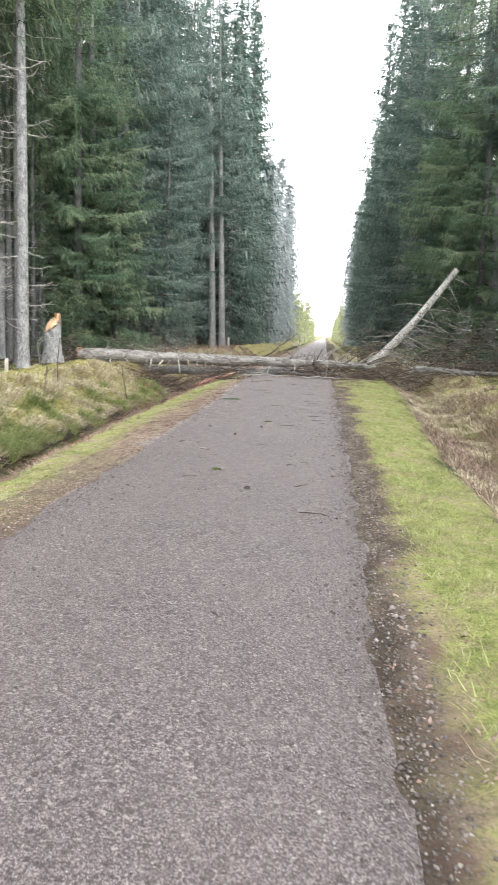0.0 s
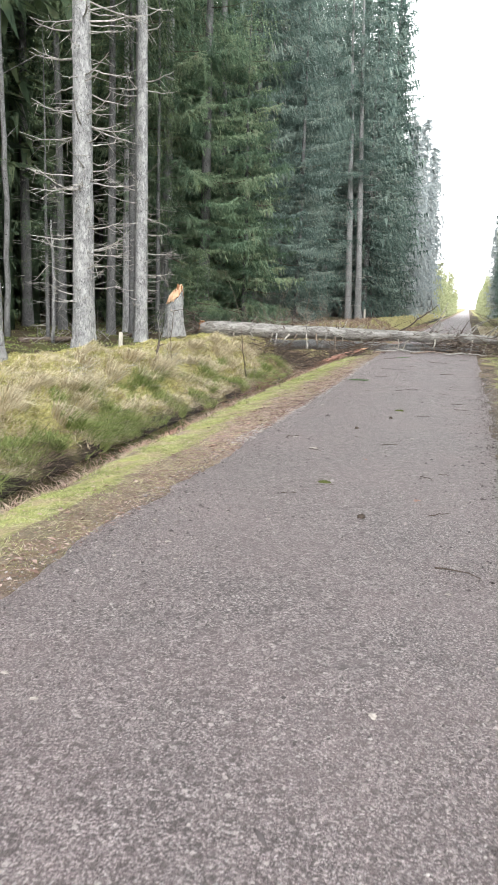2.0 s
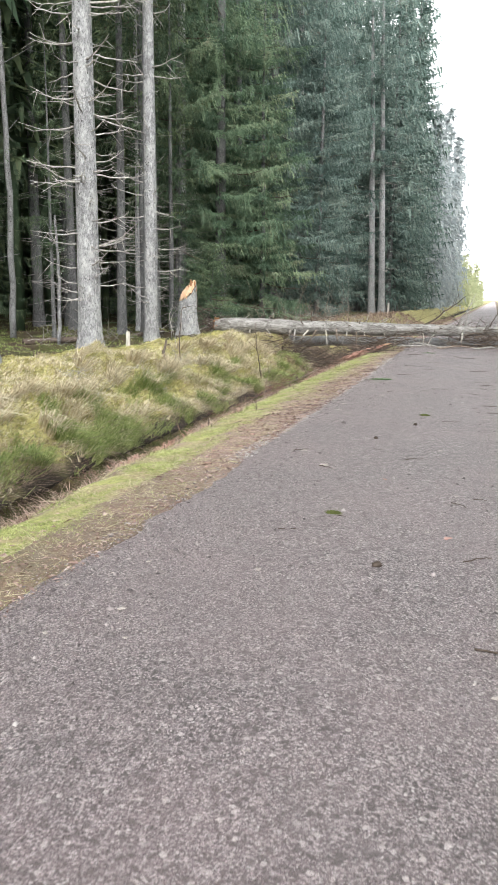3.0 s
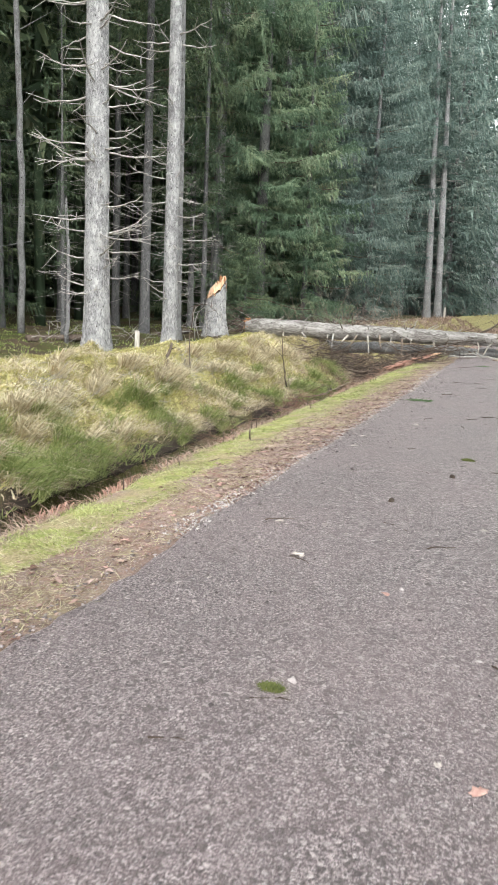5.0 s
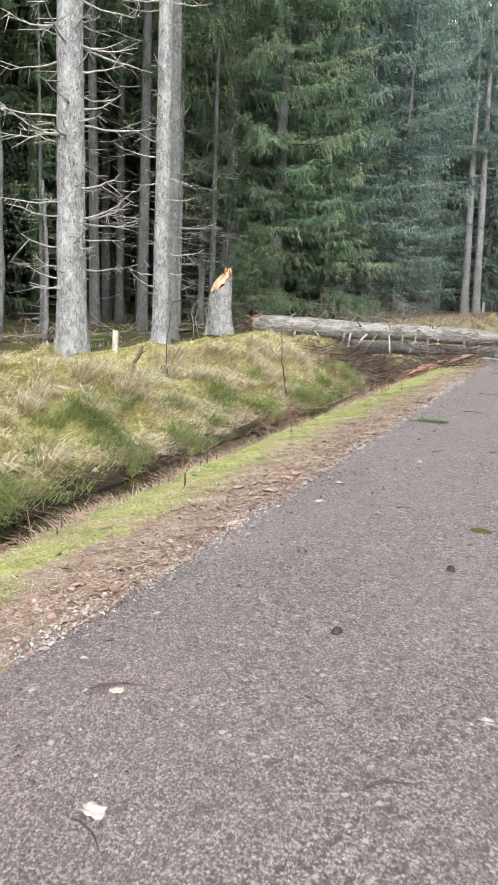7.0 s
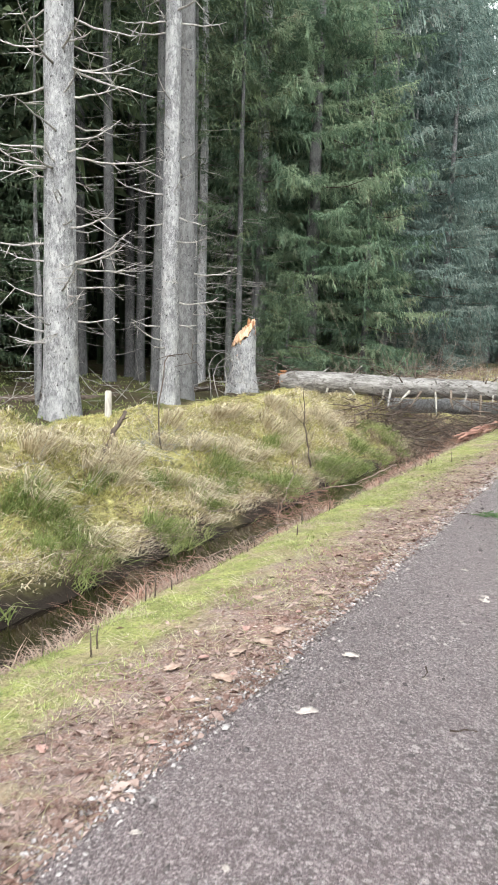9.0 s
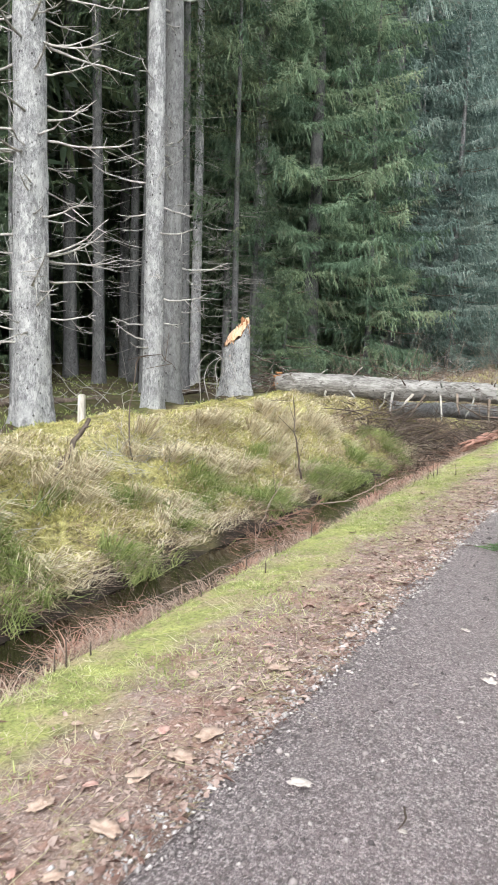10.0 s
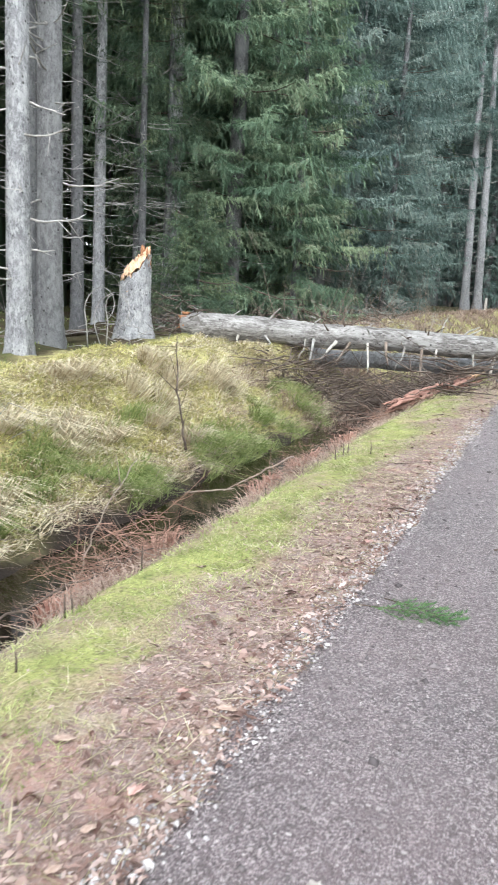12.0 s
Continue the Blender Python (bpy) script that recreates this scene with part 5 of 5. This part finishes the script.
def stones(name, label, seed, x, y, size, material, flat=0.6):
    g = np.random.default_rng(seed)
    n = len(x)
    z = np.where((x > road_left(y) + 0.06) & (x < road_right(y) - 0.06), 0.008, np.maximum(gz(x, y), -0.02))
    P = np.stack([x, y, z + size * 0.1], -1)
    base = np.array([[1, 0, 0], [0, 1, 0], [-1, 0, 0], [0, -1, 0], [0, 0, 1], [0, 0, -1.0]])
    V = base[None] * (size[:, None] * g.uniform(0.55, 1.2, (n, 6)))[..., None]
    a = g.random(n) * 6.283
    c, s = np.cos(a)[:, None], np.sin(a)[:, None]
    V = np.stack([V[..., 0] * c - V[..., 1] * s, V[..., 0] * s + V[..., 1] * c, V[..., 2] * flat], -1) + g.normal(0, 0.15, (n, 6, 3)) * size[:, None, None] + P[:, None]
    F0 = np.array([[0, 1, 4], [1, 2, 4], [2, 3, 4], [3, 0, 4], [1, 0, 5], [2, 1, 5], [3, 2, 5], [0, 3, 5]])
    F = (np.arange(n)[:, None, None] * 6 + F0[None]).reshape(-1, 3)
    thing(name, label, "gravel", kind="stuff", me=mesh_of(name, V.reshape(-1, 3), F, material))


g1 = np.random.default_rng(150)
sy = np.concatenate([g1.uniform(1.8, 20, 12000), g1.uniform(1.8, 9, 7000), g1.uniform(8, 30, 7000)])
sx = g1.uniform(0, 1, 26000) * (road_right(sy) - road_left(sy) + 0.3) + road_left(sy) - 0.1
stones("loose_gravel", "loose fine grey gravel stones on the road", 151, sx, sy, g1.gamma(2.2, 0.0023, 26000) * np.where(np.arange(26000) < 19000, 1.0, 1.4) + 0.003, M_STONE)
ey = g1.uniform(11, 26, 6000)
stones("edge_gravel", "pale coarse gravel along the road edge", 152, road_left(ey) + g1.normal(0.03, 0.06, 6000), ey, g1.gamma(2.5, 0.0024, 6000) + 0.003, M_STONE_PALE)
ry = g1.uniform(1.5, 22, 9000)
stones("edge_gravel", "dark coarse gravel along the grassy road edge", 153, road_right(ry) + g1.normal(0.06, 0.12, 9000), ry, g1.gamma(2.5, 0.0024, 9000) + 0.003, M_STONE_DARK)


def lobed_leaf(name, label, x, y, size, material, seed, group, rz=None):
    """A dry oak leaf: lobed outline, raised edge, curled along its rib."""
    g = np.random.default_rng(seed)
    k = 22
    a = np.linspace(0, 2 * math.pi, k, endpoint=False)
    r = (1 + 0.15 * np.cos(a * 7 + g.random()) + g.normal(0, 0.07, k)) * size * 0.5
    X, Y = r * np.cos(a), r * np.sin(a) * 0.62
    Zc = size * (0.05 + 0.22 * (Y / size) ** 2 * 4 + g.normal(0, 0.025, k))
    top = np.concatenate([np.stack([X, Y, Zc], -1), np.stack([X * 0.45, Y * 0.45, Zc * 0.35 + 0.003], -1), [[0, 0, 0.004]]])
    V = np.concatenate([top, top - [0, 0, 0.0012]])
    F = []
    m = 2 * k + 1
    for i in range(k):
        j = (i + 1) % k
        F += [[i, j, k + j], [i, k + j, k + i], [k + i, k + j, 2 * k]]
        F += [[m + j, m + i, m + k + j], [m + k + j, m + i, m + k + i], [m + k + j, m + k + i, m + 2 * k]]
        F += [[j, i, m + i], [j, m + i, m + j]]
    z = 0.012 if float(road_left(y)) < x < float(road_right(y)) else float(gz(x, y)) + 0.012
    thing(name, label, "leaf", group, me=mesh_of(name, V, F, material), at=(x, y, z), rz=float(g.random() * 360) if rz is None else rz)


ON_ROAD, AT_EDGE = "dry leaves on the road", "large dry leaves along the road edge"
for i, (x, y, s) in enumerate(((-1.99, 11.63, 0.07), (-1.64, 10.99, 0.10), (-0.6, 12.12, 0.075), (-1.87, 16.69, 0.085), (-1.88, 16.78, 0.06), (-2.23, 14.79, 0.09), (-2.28, 15.45, 0.09), (-2.12, 17.3, 0.06),
                               (-1.05, 12.6, 0.05), (-0.35, 10.2, 0.05), (-1.4, 8.0, 0.05), (-0.9, 6.2, 0.045), (-0.3, 5.4, 0.05), (-1.0, 4.9, 0.04), (-1.9, 7.2, 0.05), (-0.5, 9.1, 0.045), (-1.2, 14.0, 0.05))):
    lobed_leaf("dry_leaf", "pale curled dry leaf lying on gravel", x, y, s, M_LEAF_PALE, 200 + i, ON_ROAD)
for i in range(90):
    y = g1.uniform(3.0, 20)
    lobed_leaf("dry_leaf", "small pale scrap of dry leaf on gravel", g1.uniform(float(road_left(y)) + 0.1, float(road_right(y)) - 0.1), y, g1.uniform(0.018, 0.04), M_LEAF_PALE, 300 + i, ON_ROAD)
lobed_leaf("dry_leaf", "pinkish dry leaf lying on gravel", -1.0, 10.6, 0.06, M_LEAF_PINK, 400, ON_ROAD)
lobed_leaf("dry_leaf", "pinkish dry leaf lying on gravel", -0.35, 9.0, 0.07, M_LEAF_PINK, 401, ON_ROAD)
for i, (x, y, s) in enumerate(((-2.74, 15.59, 0.13), (-2.75, 15.39, 0.12), (-3.14, 16.07, 0.10), (-2.81, 15.21, 0.12), (-2.72, 14.9, 0.12), (-2.8, 16.3, 0.11), (-2.65, 16.9, 0.09), (-3.0, 14.9, 0.1))):
    lobed_leaf("oak_leaf", "tan lobed oak leaf at the gravel edge", x, y, s, M_LEAF_TAN, 420 + i, AT_EDGE)
for i in range(80):
    y = g1.uniform(9, 24)
    lobed_leaf("oak_leaf", "brown lobed leaf among litter beside the road" if i % 2 else "pinkish brown lobed leaf among litter beside the road", float(road_left(y)) - abs(g1.normal(0.1, 0.3)), y, g1.uniform(0.03, 0.075), (M_LEAF_PINK, M_LEAF_TAN)[i % 2], 500 + i, AT_EDGE)


def road_stick(x, y, L, rz, seed, material=M_DEAD_DARK, label="thin dark broken stick lying on gravel"):
    g = np.random.default_rng(seed)
    s = np.linspace(-0.5, 0.5, 7)
    P = np.stack([L * s, 0.1 * L * np.sin(s * 4 + g.random() * 3), 0.008 + 0.01 * g.random(7)], -1)
    V, F = tube(P, (0.003 + 0.010 * L) * (0.8 - 0.6 * s), 6, 0.2, True, seed)
    thing("stick", label, "stick", "sticks on the road", me=mesh_of("stick", V, F, material, True), at=(x, y, 0.008), rz=rz)


for i, (x, y, L, rz) in enumerate(((0.01, 7.26, 0.30, -30), (-0.83, 11.56, 0.2, 40), (-1.43, 8.82, 0.14, 10), (-1.18, 9.25, 0.18, 5), (-0.15, 8.6, 0.2, 25), (-0.6, 14.2, 0.25, 15), (-1.2, 11.9, 0.22, -25), (-1.6, 10.9, 0.16, -20),
                                   (-1.0, 18.0, 0.3, 0), (-1.9, 20.5, 0.3, 20), (-0.4, 22.0, 0.4, -10), (-1.5, 24.0, 0.4, 8), (-0.8, 26.0, 0.5, -20), (-2.3, 26.8, 0.4, 30), (-0.2, 19.0, 0.3, 35), (-0.1, 16.0, 0.25, 10), (-2.0, 22.8, 0.3, -5))):
    road_stick(x, y, L, rz, 600 + i)
for i in range(26):
    road_stick(g1.uniform(-2.2, 0.2), g1.uniform(6, 29), g1.uniform(0.08, 0.25), g1.uniform(-90, 90), 640 + i)
for i in range(14):
    y = g1.uniform(13, 29)
    x = float(road_left(y)) - g1.uniform(0.1, 0.9)
    V = pole("stick", "thin brown stick lying on the leafy verge", [(x, y, float(gz(x, y)) + 0.02), (x + 0.08, y + 0.05, float(gz(x + 0.08, y + 0.05)) + 0.02), (x + g1.uniform(0.1, 0.25), y + g1.uniform(-0.1, 0.2), float(gz(x + 0.17, y + 0.05)) + 0.02)], [0.004, 0.0035, 0.002], M_SHRUB if i % 3 else M_DEAD_DARK, 680 + i, "sticks on the verge")


def cone(x, y, rz, label):
    """A small closed cone with overlapping scales."""
    out = Soup()
    for i in range(60):
        s = i / 59
        a = i * 2.39996
        r = 0.016 * math.sin(0.35 + 2.5 * s) + 0.002
        c = np.array([0.045 * s - 0.022, r * math.cos(a), r * math.sin(a)])
        n = np.array([0.25, math.cos(a), math.sin(a)]) * 0.009
        t = np.array([0, -math.sin(a), math.cos(a)]) * 0.010
        V = np.array([c - t, c + t, c + np.array([0.018, 0, 0]) + n, c - n])
        out.add(V, [[0, 1, 2], [0, 2, 3], [1, 3, 2], [0, 3, 1]])
    thing("spruce_cone", label, "cone", me=out.mesh("cone", M_DEAD_DARK), at=(x, y, 0.026), rz=rz)


cone(-0.74, 8.28, 30, "dark brown spruce cone lying on the gravel")
cone(-1.37, 12.57, 80, "small dark spruce cone lying on gravel")
cone(-1.02, 13.73, 120, "brown spruce cone lying on the road")


def sprig(x, y, L, rz, seed, label):
    """A torn-off spruce twig with green needles."""
    g = np.random.default_rng(seed)
    out = Soup()
    for b in range(9):
        s0 = b / 9
        sd = (-1) ** b
        o = np.array([L * (s0 - 0.5), 0, 0.012])
        d = np.array([0.8, 0.75 * sd, 0.08]) * L * 0.45 * (1 - 0.5 * s0) if b else np.array([L, 0, 0.0])
        n = 46
        t = g.random(n)
        C = o + d * t[:, None]
        N = g.normal(0, 1, (n, 3)) * [0.6, 0.8, 0.5] + d / np.linalg.norm(d)
        N[:, 2] = np.abs(N[:, 2])
        N *= 0.030 / np.linalg.norm(N, axis=1)[:, None]
        W = np.cross(N, g.normal(0, 1, (n, 3)))
        W *= 0.0035 / (np.linalg.norm(W, axis=1)[:, None] + 1e-9)
        k = np.arange(n)[:, None] * 3
        out.add(np.stack([C - W, C + W, C + N], 1).reshape(-1, 3), k + [0, 1, 2])
    t = thing("spruce_sprig", label, "twig", "green spruce sprigs on the road", at=(x, y, 0.012), rz=rz)
    part("needles", out.mesh("needles", M_SPRIG), t)
    V, F = tube(np.array([[-L * 0.6, 0, 0.012], [0, 0.01, 0.016], [L * 0.5, 0, 0.01]]), [0.004, 0.003, 0.001], 5)
    part("twig", mesh_of("twig", V, F, M_DEAD_DARK), t)


M_SPRIG = blade_material("fresh_green_needles", [(0, (0.06, 0.12, 0.05)), (0.5, (0.12, 0.22, 0.09)), (1, (0.24, 0.36, 0.16))])
sprig(-2.3, 19.2, 0.46, 10, 801, "green torn spruce sprig on the gravel")
sprig(-2.25, 19.25, 0.36, -15, 802, "green torn spruce sprig on the gravel")
sprig(-2.0, 27.5, 0.4, 0, 803, "dark green spruce sprig near the log")


def moss_lump(x, y, s, seed, label):
    g = np.random.default_rng(seed)
    n = 900
    a, r = g.random(n) * 6.283, np.sqrt(g.random(n)) * s * 0.5
    P = np.stack([r * np.cos(a), r * np.sin(a) * 0.6, 0.02 * (1 - (r / s * 2) ** 2)], -1)
    V, F = blades(g, P, g.uniform(0.01, 0.03, n), np.full(n, 0.004), g.normal(0, 0.5, (n, 3)) * [1, 1, 0.1], 0.8)
    thing("moss_clump", label, "moss", "moss clumps on the road", me=mesh_of("moss_clump", V, F, M_MOSS_LUMP), at=(x, y, 0.008))


moss_lump(-1.21, 9.33, 0.13, 811, "torn clump of green moss lying on gravel")
moss_lump(-0.98, 14.65, 0.16, 812, "flat clump of olive moss on the road")


def stalks():
    """Short dark dead stalks standing in the verge."""
    g = np.random.default_rng(821)
    for i in range(36):
        y = g.uniform(12, 24)
        x = -3.95 + float(shift_left(y)) + g.normal(0, 0.22)
        h = g.uniform(0.04, 0.17)
        z = float(gz(x, y))
        V, F = tube(np.array([[0, 0, -0.02], [g.normal(0, 0.003), g.normal(0, 0.003), h * 0.5], [g.normal(0, 0.006), g.normal(0, 0.006), h]]), [0.006, 0.005, 0.003], 5)
        thing("dead_stalk", "short dark dead stalk standing in verge grass", "stalk", "dead stalks in the verge", me=mesh_of("dead_stalk", V, F, M_DEAD_DARK), at=(x, y, z))


stalks()
